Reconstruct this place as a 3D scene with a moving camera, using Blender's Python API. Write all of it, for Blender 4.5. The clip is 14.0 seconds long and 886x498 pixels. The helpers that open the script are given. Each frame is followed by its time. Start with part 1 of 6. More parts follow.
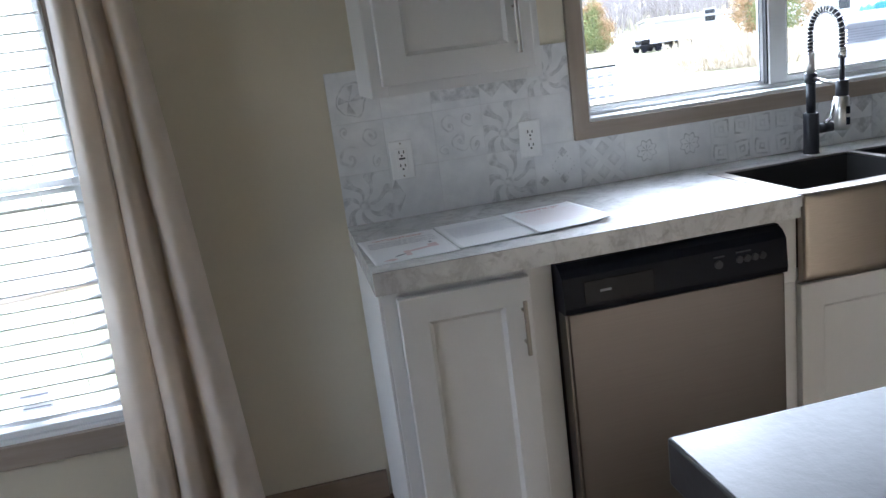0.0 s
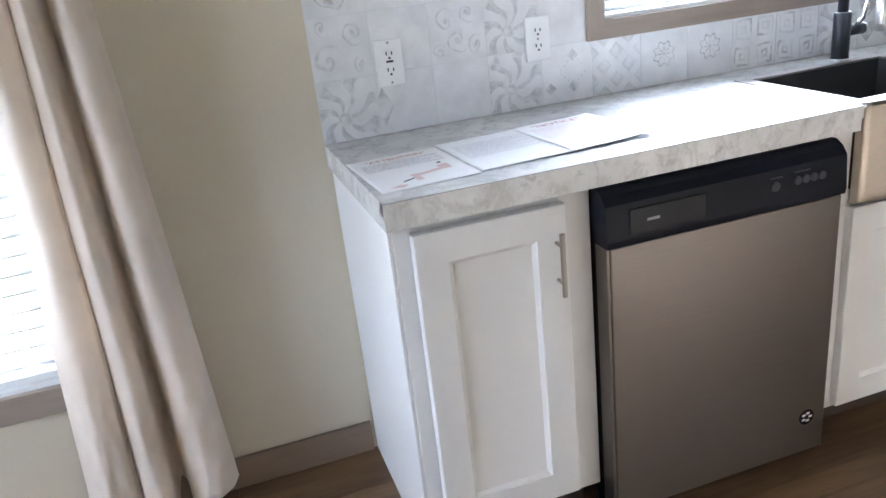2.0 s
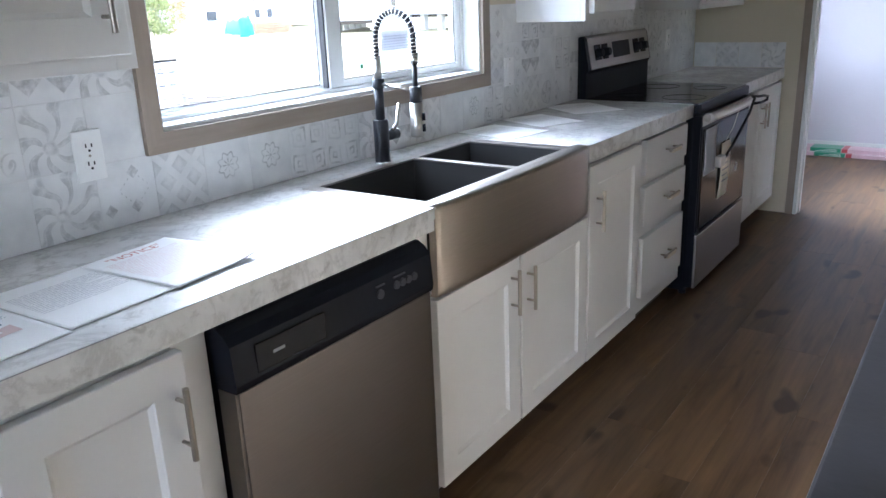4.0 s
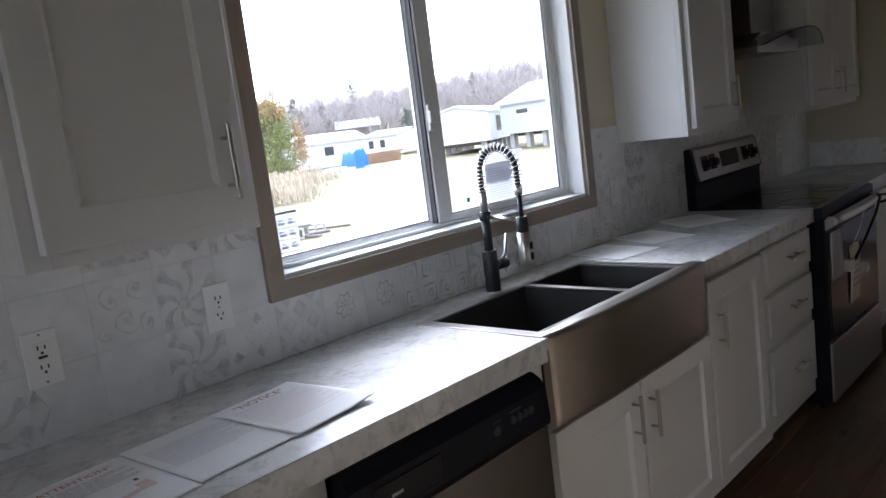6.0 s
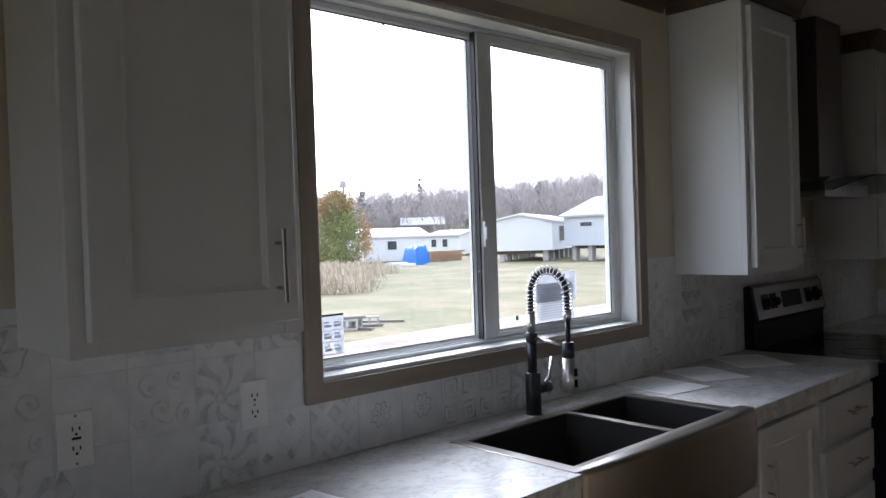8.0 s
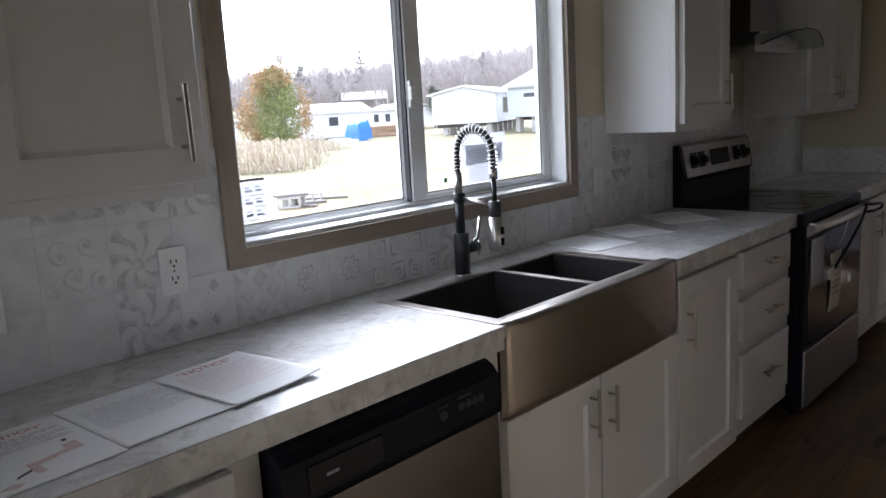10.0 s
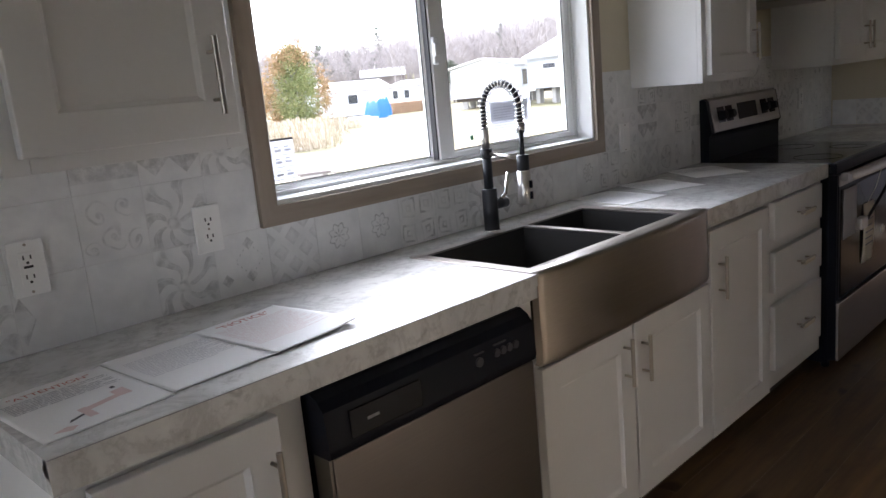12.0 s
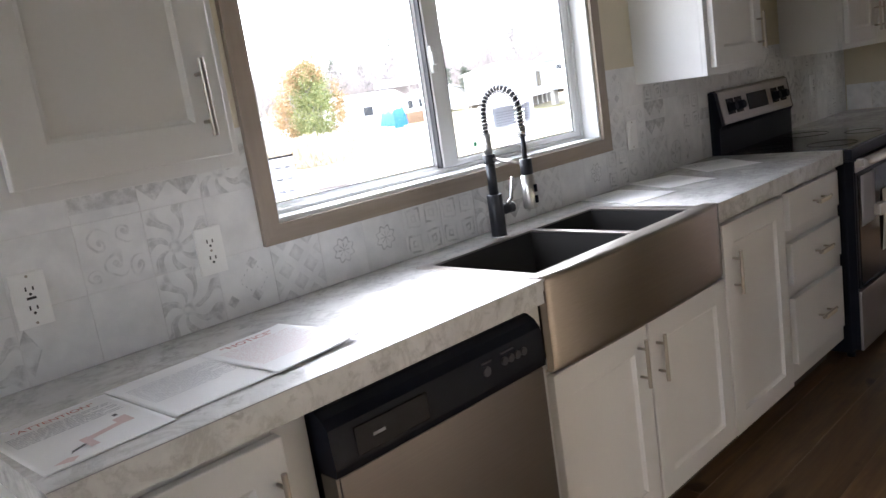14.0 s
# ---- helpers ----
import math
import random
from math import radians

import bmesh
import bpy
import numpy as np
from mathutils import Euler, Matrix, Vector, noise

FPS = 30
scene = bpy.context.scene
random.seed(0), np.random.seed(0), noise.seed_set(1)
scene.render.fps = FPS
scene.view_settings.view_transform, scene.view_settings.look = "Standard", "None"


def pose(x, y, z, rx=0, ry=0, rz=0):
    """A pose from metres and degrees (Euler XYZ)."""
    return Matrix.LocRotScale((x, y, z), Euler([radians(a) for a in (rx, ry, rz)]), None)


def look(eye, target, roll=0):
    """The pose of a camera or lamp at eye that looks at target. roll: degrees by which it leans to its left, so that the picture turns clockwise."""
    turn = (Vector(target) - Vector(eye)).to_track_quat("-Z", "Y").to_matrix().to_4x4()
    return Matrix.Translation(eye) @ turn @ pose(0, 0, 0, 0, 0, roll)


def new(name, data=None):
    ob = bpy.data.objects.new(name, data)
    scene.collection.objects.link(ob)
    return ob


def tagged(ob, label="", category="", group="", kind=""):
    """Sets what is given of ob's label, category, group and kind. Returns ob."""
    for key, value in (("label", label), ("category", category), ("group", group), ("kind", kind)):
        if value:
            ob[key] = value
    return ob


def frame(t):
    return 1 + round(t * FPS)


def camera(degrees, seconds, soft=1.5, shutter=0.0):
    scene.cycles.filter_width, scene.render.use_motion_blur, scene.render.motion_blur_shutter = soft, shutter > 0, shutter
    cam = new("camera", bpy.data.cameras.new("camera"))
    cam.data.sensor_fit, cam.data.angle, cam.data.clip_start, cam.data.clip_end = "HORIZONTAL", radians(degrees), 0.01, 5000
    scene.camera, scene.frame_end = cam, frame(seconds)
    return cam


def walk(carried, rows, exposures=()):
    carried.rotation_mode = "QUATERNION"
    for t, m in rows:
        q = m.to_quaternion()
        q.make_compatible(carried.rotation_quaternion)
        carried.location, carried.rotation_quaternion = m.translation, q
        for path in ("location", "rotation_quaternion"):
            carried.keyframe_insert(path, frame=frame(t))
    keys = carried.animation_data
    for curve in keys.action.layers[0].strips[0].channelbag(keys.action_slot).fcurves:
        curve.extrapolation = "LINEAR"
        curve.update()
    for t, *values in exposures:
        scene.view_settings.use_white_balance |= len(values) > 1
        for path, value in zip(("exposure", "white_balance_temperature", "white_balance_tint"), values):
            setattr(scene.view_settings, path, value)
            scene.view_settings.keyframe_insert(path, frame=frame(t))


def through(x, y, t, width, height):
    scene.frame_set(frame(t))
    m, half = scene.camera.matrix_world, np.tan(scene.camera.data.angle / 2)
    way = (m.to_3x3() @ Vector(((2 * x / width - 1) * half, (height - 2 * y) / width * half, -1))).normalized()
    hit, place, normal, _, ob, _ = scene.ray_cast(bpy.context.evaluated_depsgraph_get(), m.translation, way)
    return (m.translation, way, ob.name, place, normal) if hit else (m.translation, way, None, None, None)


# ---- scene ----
cam = camera(59.2, 14.0)
PATH = [
    (0, (-0.158, -2.331, 1.401), (0.203, -0.427, 0.906), -7.5),
    (0.5, (-0.156, -2.327, 1.388), (0.246, -0.457, 0.804), -6.7),
    (1, (-0.253, -2.237, 1.37), (0.32, -0.457, 0.662), -4.8),
    (1.2, (-0.304, -2.196, 1.358), (0.294, -0.444, 0.602), -4.3),
    (1.5, (-0.354, -2.133, 1.351), (0.174, -0.38, 0.546), -5.0),
    (2, (-0.298, -1.941, 1.357), (0.233, -0.155, 0.63), -6.6),
    (2.5, (-0.297, -1.787, 1.362), (0.378, -0.048, 0.642), -5.2),
    (3, (-0.347, -1.679, 1.368), (0.681, -0.112, 0.67), -4.7),
    (3.5, (-0.376, -1.645, 1.369), (0.962, -0.335, 0.665), -2.9),
    (4, (-0.362, -1.66, 1.4), (1.19, -0.555, 0.79), -2.3),
    (4.2, (-0.354, -1.676, 1.413), (1.241, -0.599, 0.867), -2.8),
    (6.5, (-0.356, -1.677, 1.47), (0.998, -0.219, 1.273), -6.0),
    (7, (-0.356, -1.694, 1.497), (0.935, -0.169, 1.422), -4.3),
    (7.5, (-0.344, -1.692, 1.495), (0.997, -0.209, 1.48), -3.0),
    (8, (-0.333, -1.694, 1.485), (1.032, -0.232, 1.452), -1.9),
    (8.5, (-0.31, -1.703, 1.44), (1.073, -0.269, 1.263), -1.7),
    (9, (-0.276, -1.717, 1.439), (1.137, -0.342, 1.104), -2.1),
    (11.5, (-0.28, -1.719, 1.436), (1.133, -0.353, 1.065), -4.5),
    (12, (-0.306, -1.715, 1.383), (1.071, -0.325, 0.971), -5.3),
    (12.5, (-0.324, -1.731, 1.38), (1.044, -0.4, 0.785), -5.7),
    (13, (-0.301, -1.722, 1.374), (1.056, -0.386, 0.763), -6.6),
    (13.5, (-0.272, -1.728, 1.384), (1.092, -0.376, 0.828), -7.3),
    (14, (-0.259, -1.736, 1.38), (1.081, -0.303, 0.992), -8.6),
]
EXPOSURES = [(0, 3.58, 5300, 10), (0.5, 3.93, 5300, 10), (0.9, 4.13, 5300, 10), (1.5, 4.88, 5300, 12), (2.5, 4.83, 5250, 12), (3.0, 4.67, 5200, 11), (3.6, 4.48, 5200, 10), (4.2, 4.28, 5200, 10), (6.5, 2.73, 5600, 14), (7.0, 2.68, 5600, 13), (7.5, 2.38, 5600, 13), (8.3, 2.26, 5600, 13), (9, 2.73, 5650, 14), (11.5, 2.95, 5800, 14), (12.5, 3.52, 5950, 15), (13, 3.82, 5950, 15), (13.5, 3.97, 5920, 14), (14, 3.88, 5900, 14)]
walk(cam, [(t, look(eye, target, roll)) for t, eye, target, roll in PATH], EXPOSURES)

# ---------------------------------------------------------------- light
world = bpy.data.worlds.new("overcast_sky")
scene.world = world
world.use_nodes = True
wn, wl = world.node_tree.nodes, world.node_tree.links
sky = wn.new("ShaderNodeTexSky")
sky.sky_type, sky.sun_disc = "NISHITA", False
sky.sun_elevation, sky.sun_rotation = radians(38), radians(20)
sky.air_density, sky.dust_density = 1.0, 1.5
grey = wn.new("ShaderNodeHueSaturation")
grey.inputs["Saturation"].default_value = 0.10
wl.new(sky.outputs[0], grey.inputs["Color"])
wl.new(grey.outputs[0], wn["Background"].inputs["Color"])
wn["Background"].inputs["Strength"].default_value = 0.15

sun_data = bpy.data.lights.new("sun", "SUN")
sun_data.energy, sun_data.angle, sun_data.color = 0.5, radians(30), (1.0, 0.98, 0.95)
sun = new("sun", sun_data)
sun.matrix_world = look((20 * math.sin(radians(20)), 20 * math.cos(radians(20)), 16), (0, 0, 0))


# ---------------------------------------------------------------- material helpers
class Net:
    """A small expression writer for shader nodes."""

    def __init__(self, name):
        self.m = bpy.data.materials.new(name)
        self.m.use_nodes = True
        self.n, self.l = self.m.node_tree.nodes, self.m.node_tree.links
        self.bsdf = self.n["Principled BSDF"]

    def put(self, sock, v):
        if hasattr(v, "is_linked"):
            self.l.new(v, sock)
        else:
            sock.default_value = v

    def math(self, op, a, b=0.0, c=0.0):
        x = self.n.new("ShaderNodeMath")
        x.operation = op
        for s, v in zip(x.inputs, (a, b, c)):
            self.put(s, v)
        return x.outputs[0]

    def coord(self, scale=(1, 1, 1), kind="Object", rot=(0, 0, 0), shift=None):
        t, p = self.n.new("ShaderNodeTexCoord"), self.n.new("ShaderNodeMapping")
        p.inputs["Scale"].default_value, p.inputs["Rotation"].default_value = scale, rot
        self.l.new(t.outputs[kind], p.inputs["Vector"])
        if shift is not None:
            self.l.new(shift, p.inputs["Location"])
        return p.outputs[0]

    def noise(self, vec, scale, detail=4.0, rough=0.55, warp=0.0):
        x = self.n.new("ShaderNodeTexNoise")
        x.inputs["Scale"].default_value, x.inputs["Detail"].default_value = scale, detail
        x.inputs["Roughness"].default_value, x.inputs["Distortion"].default_value = rough, warp
        self.l.new(vec, x.inputs["Vector"])
        return x.outputs["Fac"]

    def ramp(self, fac, *stops):
        x = self.n.new("ShaderNodeValToRGB")
        e = x.color_ramp.elements
        while len(e) < len(stops):
            e.new(0.5)
        for el, (p, c) in zip(e, stops):
            el.position, el.color = p, (*(c if isinstance(c, tuple) else (c, c, c)), 1)
        self.l.new(fac, x.inputs[0])
        return x.outputs[0]

    def mix(self, fac, a, b, mode="MIX"):
        x = self.n.new("ShaderNodeMix")
        x.data_type, x.blend_type = "RGBA", mode
        self.put(x.inputs[0], fac)
        for s, v in ((x.inputs[6], a), (x.inputs[7], b)):
            self.put(s, (*v, 1) if isinstance(v, tuple) else v)
        return x.outputs[2]

    def random(self):
        return self.n.new("ShaderNodeObjectInfo").outputs["Random"]

    def split(self, vec):
        x = self.n.new("ShaderNodeSeparateXYZ")
        self.l.new(vec, x.inputs[0])
        return x.outputs

    def bump(self, h, strength=0.2, dist=0.002):
        x = self.n.new("ShaderNodeBump")
        x.inputs["Strength"].default_value, x.inputs["Distance"].default_value = strength, dist
        self.l.new(h, x.inputs["Height"])
        self.l.new(x.outputs[0], self.bsdf.inputs["Normal"])

    def set(self, **kw):
        for k, v in kw.items():
            v = (*v, 1) if isinstance(v, tuple) and len(v) == 3 else v
            self.put(self.bsdf.inputs[k.replace("_", " ")], v)
        return self.m


def film_mat(name, c, through):
    """Thin sheet that lets part of the light through."""
    k = Net(name)
    v = k.coord()
    k.set(Base_Color=k.ramp(k.noise(v, 30), (0.3, shade(c, 0.95)), (0.7, c)), Roughness=0.7)
    t, m = k.n.new("ShaderNodeBsdfTranslucent"), k.n.new("ShaderNodeMixShader")
    t.inputs[0].default_value, m.inputs[0].default_value = (*c, 1), through
    k.l.new(k.bsdf.outputs[0], m.inputs[1]); k.l.new(t.outputs[0], m.inputs[2])
    k.l.new(m.outputs[0], k.n["Material Output"].inputs["Surface"])
    return k.m


def shade(c, f):
    return tuple(min(1, v * f) for v in c)


def painted(name, c, rough=0.45, spread=0.06, scale=2.5, grain=90, bump=0.12, metal=0.0, stretch=(1, 1, 1)):
    """Paint, plastic or metal with a broad mottle, a fine grain and a little relief."""
    k = Net(name)
    v = k.coord(stretch)
    broad, fine = k.noise(v, scale), k.noise(v, grain, 3)
    col = k.ramp(broad, (0.3, shade(c, 1 - spread)), (0.7, shade(c, 1 + spread)))
    col = k.mix(k.math("MULTIPLY", fine, 0.16), col, shade(c, 0.75))
    k.bump(fine, bump, 0.001)
    return k.set(Base_Color=col, Roughness=k.math("MULTIPLY_ADD", broad, 0.14, rough - 0.07), Metallic=metal)


def brushed(name, c, rough, along, metal=1.0, drawn=0.0):
    """Brushed metal: fine streaks along one axis, faint smears, reflections drawn out across the grain."""
    k = Net(name)
    s = [260, 260, 260]
    s[along] = 4
    streak, smear = k.noise(k.coord(tuple(s)), 1.0, 2), k.noise(k.coord(), 5, 3)
    col = k.ramp(streak, (0.2, shade(c, 0.94)), (0.8, shade(c, 1.05)))
    k.bump(k.math("ADD", streak, k.math("MULTIPLY", smear, 4.0)), 0.05, 0.0006)
    if drawn:
        t = k.n.new("ShaderNodeCombineXYZ")
        t.inputs[2].default_value = 1.0
        k.l.new(t.outputs[0], k.bsdf.inputs["Tangent"])
        k.set(Anisotropic=drawn)
    return k.set(Base_Color=col, Metallic=metal, Roughness=k.math("ADD", k.math("MULTIPLY", smear, 0.05), rough - 0.02))


def wood(name, dark, light, rough=0.5, along=0, size=1.0, knots=True, vary=0.35):
    """Grained board: streaks along one axis, broad tone, knots, and a tone of its own for each board."""
    k = Net(name)
    r = k.random()
    off = k.n.new("ShaderNodeCombineXYZ")
    for i, f in enumerate((37.0, 91.0, 13.0)):
        k.l.new(k.math("MULTIPLY", r, f), off.inputs[i])
    a, b = [10 * size] * 3, [60 * size] * 3
    a[along], b[along] = 1.3 * size, 2.6 * size
    va, vb = k.coord(tuple(a), shift=off.outputs[0]), k.coord(tuple(b), shift=off.outputs[0])
    fig, fine = k.noise(va, 1.0, 5, 0.6, 0.9), k.noise(vb, 1.0, 3)
    col = k.ramp(k.math("ADD", k.math("MULTIPLY", fig, 0.75), k.math("MULTIPLY", fine, 0.25)),
                 (0.3, dark), (0.5, tuple((p + q) / 2 for p, q in zip(dark, light))), (0.72, light))
    if knots:
        s = [8.5 * size] * 3
        s[along] = 5.0 * size
        spot = k.noise(k.coord(tuple(s), shift=off.outputs[0]), 1.0, 1.0, 0.35)
        col = k.mix(k.ramp(spot, (0.66, 0.0), (0.74, 0.85)), col, shade(dark, 0.45))
    tone = k.math("MULTIPLY_ADD", r, vary, 1 - vary / 2)
    x = k.n.new("ShaderNodeHueSaturation")
    k.l.new(col, x.inputs["Color"])
    k.l.new(tone, x.inputs["Value"])
    k.bump(fine, 0.15, 0.001)
    return k.set(Base_Color=x.outputs[0], Roughness=k.math("MULTIPLY_ADD", fig, 0.16, rough - 0.08))


def marble(name):
    k = Net(name)
    v = k.coord((1, 1.1, 1), rot=(0.3, 0.2, 0.5))
    cloud, vein, soft = k.noise(v, 4.5, 6, 0.6), k.noise(v, 6.0, 8, 0.66, 0.7), k.noise(v, 26, 6, 0.65, 0.4)
    thin = k.math("ABSOLUTE", k.math("SUBTRACT", vein, 0.5))
    line = k.ramp(thin, (0.0, 1.0), (0.035, 0.35), (0.11, 0.0))
    col = k.ramp(cloud, (0.3, (0.62, 0.615, 0.605)), (0.62, (0.79, 0.787, 0.775)))
    col = k.mix(k.math("MULTIPLY", line, 0.42), col, (0.36, 0.35, 0.34))
    col = k.mix(k.ramp(soft, (0.53, 0.0), (0.68, 0.62)), col, (0.38, 0.37, 0.36))
    k.bump(soft, 0.04, 0.0006)
    return k.set(Base_Color=col, Roughness=k.math("MULTIPLY_ADD", cloud, 0.10, 0.19))


def tile_mat(name, motif):
    """Glazed tile with a worn grey print; the motif is drawn in the tile's own square."""
    k = Net(name)
    r = k.random()
    u0, _, w0 = k.split(k.coord())
    M = k.math
    u, w = M("MULTIPLY", u0, 6.5), M("MULTIPLY", w0, 6.5)
    if motif in ("leaf", "scroll", "curl", "medal", "key"):
        for_u, for_w = k.noise(k.coord((1, 1, 1)), 15, 1), k.noise(k.coord((1, 1, 1), rot=(0.7, 0.2, 1.1)), 15, 1)
        amount = 0.3 if motif != "key" else 0.16
        u = M("ADD", u, M("MULTIPLY", M("SUBTRACT", for_u, 0.5), amount))
        w = M("ADD", w, M("MULTIPLY", M("SUBTRACT", for_w, 0.5), amount))

    def band(v, mid, half, soft=0.03):
        return k.ramp(M("ABSOLUTE", M("SUBTRACT", v, mid)), (max(0, half - soft), 1.0), (half + soft, 0.0))

    def polar(cx, cy):
        x, y = M("SUBTRACT", u, cx), M("SUBTRACT", w, cy)
        return M("SQRT", M("ADD", M("MULTIPLY", x, x), M("MULTIPLY", y, y))), M("ARCTAN2", y, x)

    if motif == "leaf":
        rr, th = polar(-0.06, -0.08)
        turn = M("ADD", M("MULTIPLY", th, 7.0), M("MULTIPLY", M("SINE", M("MULTIPLY", rr, 9.0)), 1.5))
        wave = M("ADD", M("SINE", turn), M("MULTIPLY", rr, 0.9))
        mask = M("MULTIPLY", k.ramp(M("MULTIPLY", wave, 0.5), (0.28, 0.0), (0.36, 1.0)), band(rr, 0.36, 0.25, 0.04))
        vein = band(M("SINE", M("ADD", turn, 0.9)), 0.9, 0.05, 0.05)
        mask = M("MULTIPLY", mask, M("SUBTRACT", 1.0, M("MULTIPLY", vein, 0.6)))
        mask = M("MULTIPLY", M("MAXIMUM", mask, band(rr, 0.07, 0.025, 0.02)), 0.75)
    elif motif in ("scroll", "curl"):
        mask = M("MULTIPLY", r, 0.0)
        spots = ((-0.22, 0.2, 1, 0.2), (0.2, 0.24, -1, 0.17), (0.02, -0.1, -1, 0.2), (-0.3, -0.3, 1, 0.14), (0.32, -0.28, 1, 0.17))
        if motif == "curl":
            spots = ((-0.2, -0.15, 1, 0.27), (0.24, 0.18, -1, 0.22), (0.3, -0.3, 1, 0.14), (-0.28, 0.34, -1, 0.13))
        for cx, cy, way, size in spots:
            rr, th = polar(cx, cy)
            arm = M("FRACT", M("ADD", M("MULTIPLY", th, way / 6.2832), M("MULTIPLY", rr, 1.35 / size)))
            line = M("MULTIPLY", band(arm, 0.5, 0.14, 0.07), k.ramp(rr, (size * 0.85, 1.0), (size, 0.0)))
            mask = M("MAXIMUM", mask, M("MAXIMUM", line, k.ramp(rr, (0.03, 1.0), (0.045, 0.0))))
        mask = M("MULTIPLY", mask, 0.62)
    elif motif == "diamond":
        d1 = M("ABSOLUTE", M("SUBTRACT", M("FRACT", M("MULTIPLY", M("ADD", u, w), 2.0)), 0.5))
        d2 = M("ABSOLUTE", M("SUBTRACT", M("FRACT", M("MULTIPLY", M("SUBTRACT", u, w), 2.0)), 0.5))
        mask = M("MULTIPLY", k.ramp(M("MAXIMUM", d1, d2), (0.30, 1.0), (0.34, 0.0)), k.ramp(M("MAXIMUM", d1, d2), (0.1, 0.25), (0.28, 0.55)))
    elif motif == "lozenge":
        c = M("ADD", M("ABSOLUTE", M("SUBTRACT", u, 0.12)), M("ABSOLUTE", M("ADD", w, 0.24)))
        c2 = M("ADD", M("ABSOLUTE", M("SUBTRACT", u, 0.12)), M("ABSOLUTE", M("SUBTRACT", w, 0.3)))
        c3 = M("ADD", M("ABSOLUTE", M("ADD", u, 0.33)), M("ABSOLUTE", M("ADD", w, 0.24)))
        cc = M("MINIMUM", M("MINIMUM", c, c2), c3)
        ring = M("ADD", M("ABSOLUTE", M("SUBTRACT", u, 0.12)), M("ABSOLUTE", M("SUBTRACT", w, 0.03)))
        dots = M("MULTIPLY", band(ring, 0.27, 0.012, 0.006), k.ramp(M("SINE", M("MULTIPLY", u, 95.0)), (0.4, 0.0), (0.6, 1.0)))
        mask = M("MAXIMUM", k.ramp(cc, (0.1, 1.0), (0.115, 0.0)), dots)
    elif motif == "rosette":
        rr, th = polar(0.0, 0.05)
        star = M("ADD", rr, M("MULTIPLY", M("COSINE", M("MULTIPLY", th, 8.0)), 0.028))
        mask = M("MAXIMUM", band(star, 0.20, 0.016, 0.008), M("MULTIPLY", band(star, 0.10, 0.045, 0.02), k.ramp(M("COSINE", M("MULTIPLY", th, 8.0)), (0.3, 0.0), (0.6, 1.0))))
        mask = M("MAXIMUM", mask, k.ramp(rr, (0.02, 1.0), (0.035, 0.0)))
    elif motif == "key":
        q = M("MAXIMUM", M("ABSOLUTE", M("SUBTRACT", M("ABSOLUTE", u), 0.25)), M("ABSOLUTE", M("SUBTRACT", M("ABSOLUTE", w), 0.25)))
        mask = band(M("FRACT", M("MULTIPLY", q, 9.0)), 0.5, 0.18, 0.05)
        mask = M("MULTIPLY", mask, k.ramp(M("SINE", M("ADD", M("MULTIPLY", u, 9.0), M("MULTIPLY", w, 6.0))), (0.25, 0.35), (0.6, 1.0)))
    elif motif == "medal":
        rr, th = polar(-0.05, -0.02)
        mask = M("MULTIPLY", k.ramp(rr, (0.24, 1.0), (0.27, 0.0)), k.ramp(M("COSINE", M("MULTIPLY", th, 4.0)), (0.45, 0.15), (0.65, 1.0)))
        mask = M("MAXIMUM", mask, band(rr, 0.29, 0.015, 0.01))
    elif motif == "lantern":
        x = M("ABSOLUTE", M("ADD", u, 0.41))
        y = M("ABSOLUTE", M("ADD", w, 0.05))
        out = M("ADD", M("MULTIPLY", x, 1.9), y)
        mask = M("MAXIMUM", M("MULTIPLY", k.ramp(out, (0.31, 1.0), (0.34, 0.0)), k.ramp(y, (0.13, 0.3), (0.2, 1.0))), band(out, 0.3, 0.02, 0.01))
    elif motif == "triangle":
        d = M("SUBTRACT", M("ABSOLUTE", M("SUBTRACT", M("FRACT", M("MULTIPLY", u, 2.0)), 0.5)), M("FRACT", M("MULTIPLY", w, 2.0)))
        mask = k.ramp(M("ADD", d, 0.25), (0.0, 1.0), (0.04, 0.0))
    elif motif == "bar":
        mask = M("MULTIPLY", band(w, -0.18, 0.16, 0.01), 0.8)
    else:
        mask = M("MULTIPLY", r, 0.0)
    off = k.n.new("ShaderNodeCombineXYZ")
    k.l.new(M("MULTIPLY", r, 50.0), off.inputs[0])
    k.l.new(M("MULTIPLY", r, 17.0), off.inputs[2])
    v = k.coord((1, 1, 1), shift=off.outputs[0])
    cloud, wear, fine = k.noise(v, 14, 5), k.noise(v, 45, 6, 0.65), k.noise(v, 220, 2)
    col = k.ramp(cloud, (0.3, (0.70, 0.702, 0.706)), (0.65, (0.84, 0.84, 0.838)))
    col = k.mix(k.math("MULTIPLY", r, 0.22), col, (0.56, 0.55, 0.54))
    worn = M("MULTIPLY", mask, k.ramp(wear, (0.36, 0.08), (0.60, 0.68)))
    col = k.mix(worn, col, (0.30, 0.30, 0.305))
    k.bump(M("ADD", fine, M("MULTIPLY", cloud, 2.0)), 0.08, 0.001)
    return k.set(Base_Color=col, Roughness=M("MULTIPLY_ADD", wear, 0.2, 0.26))


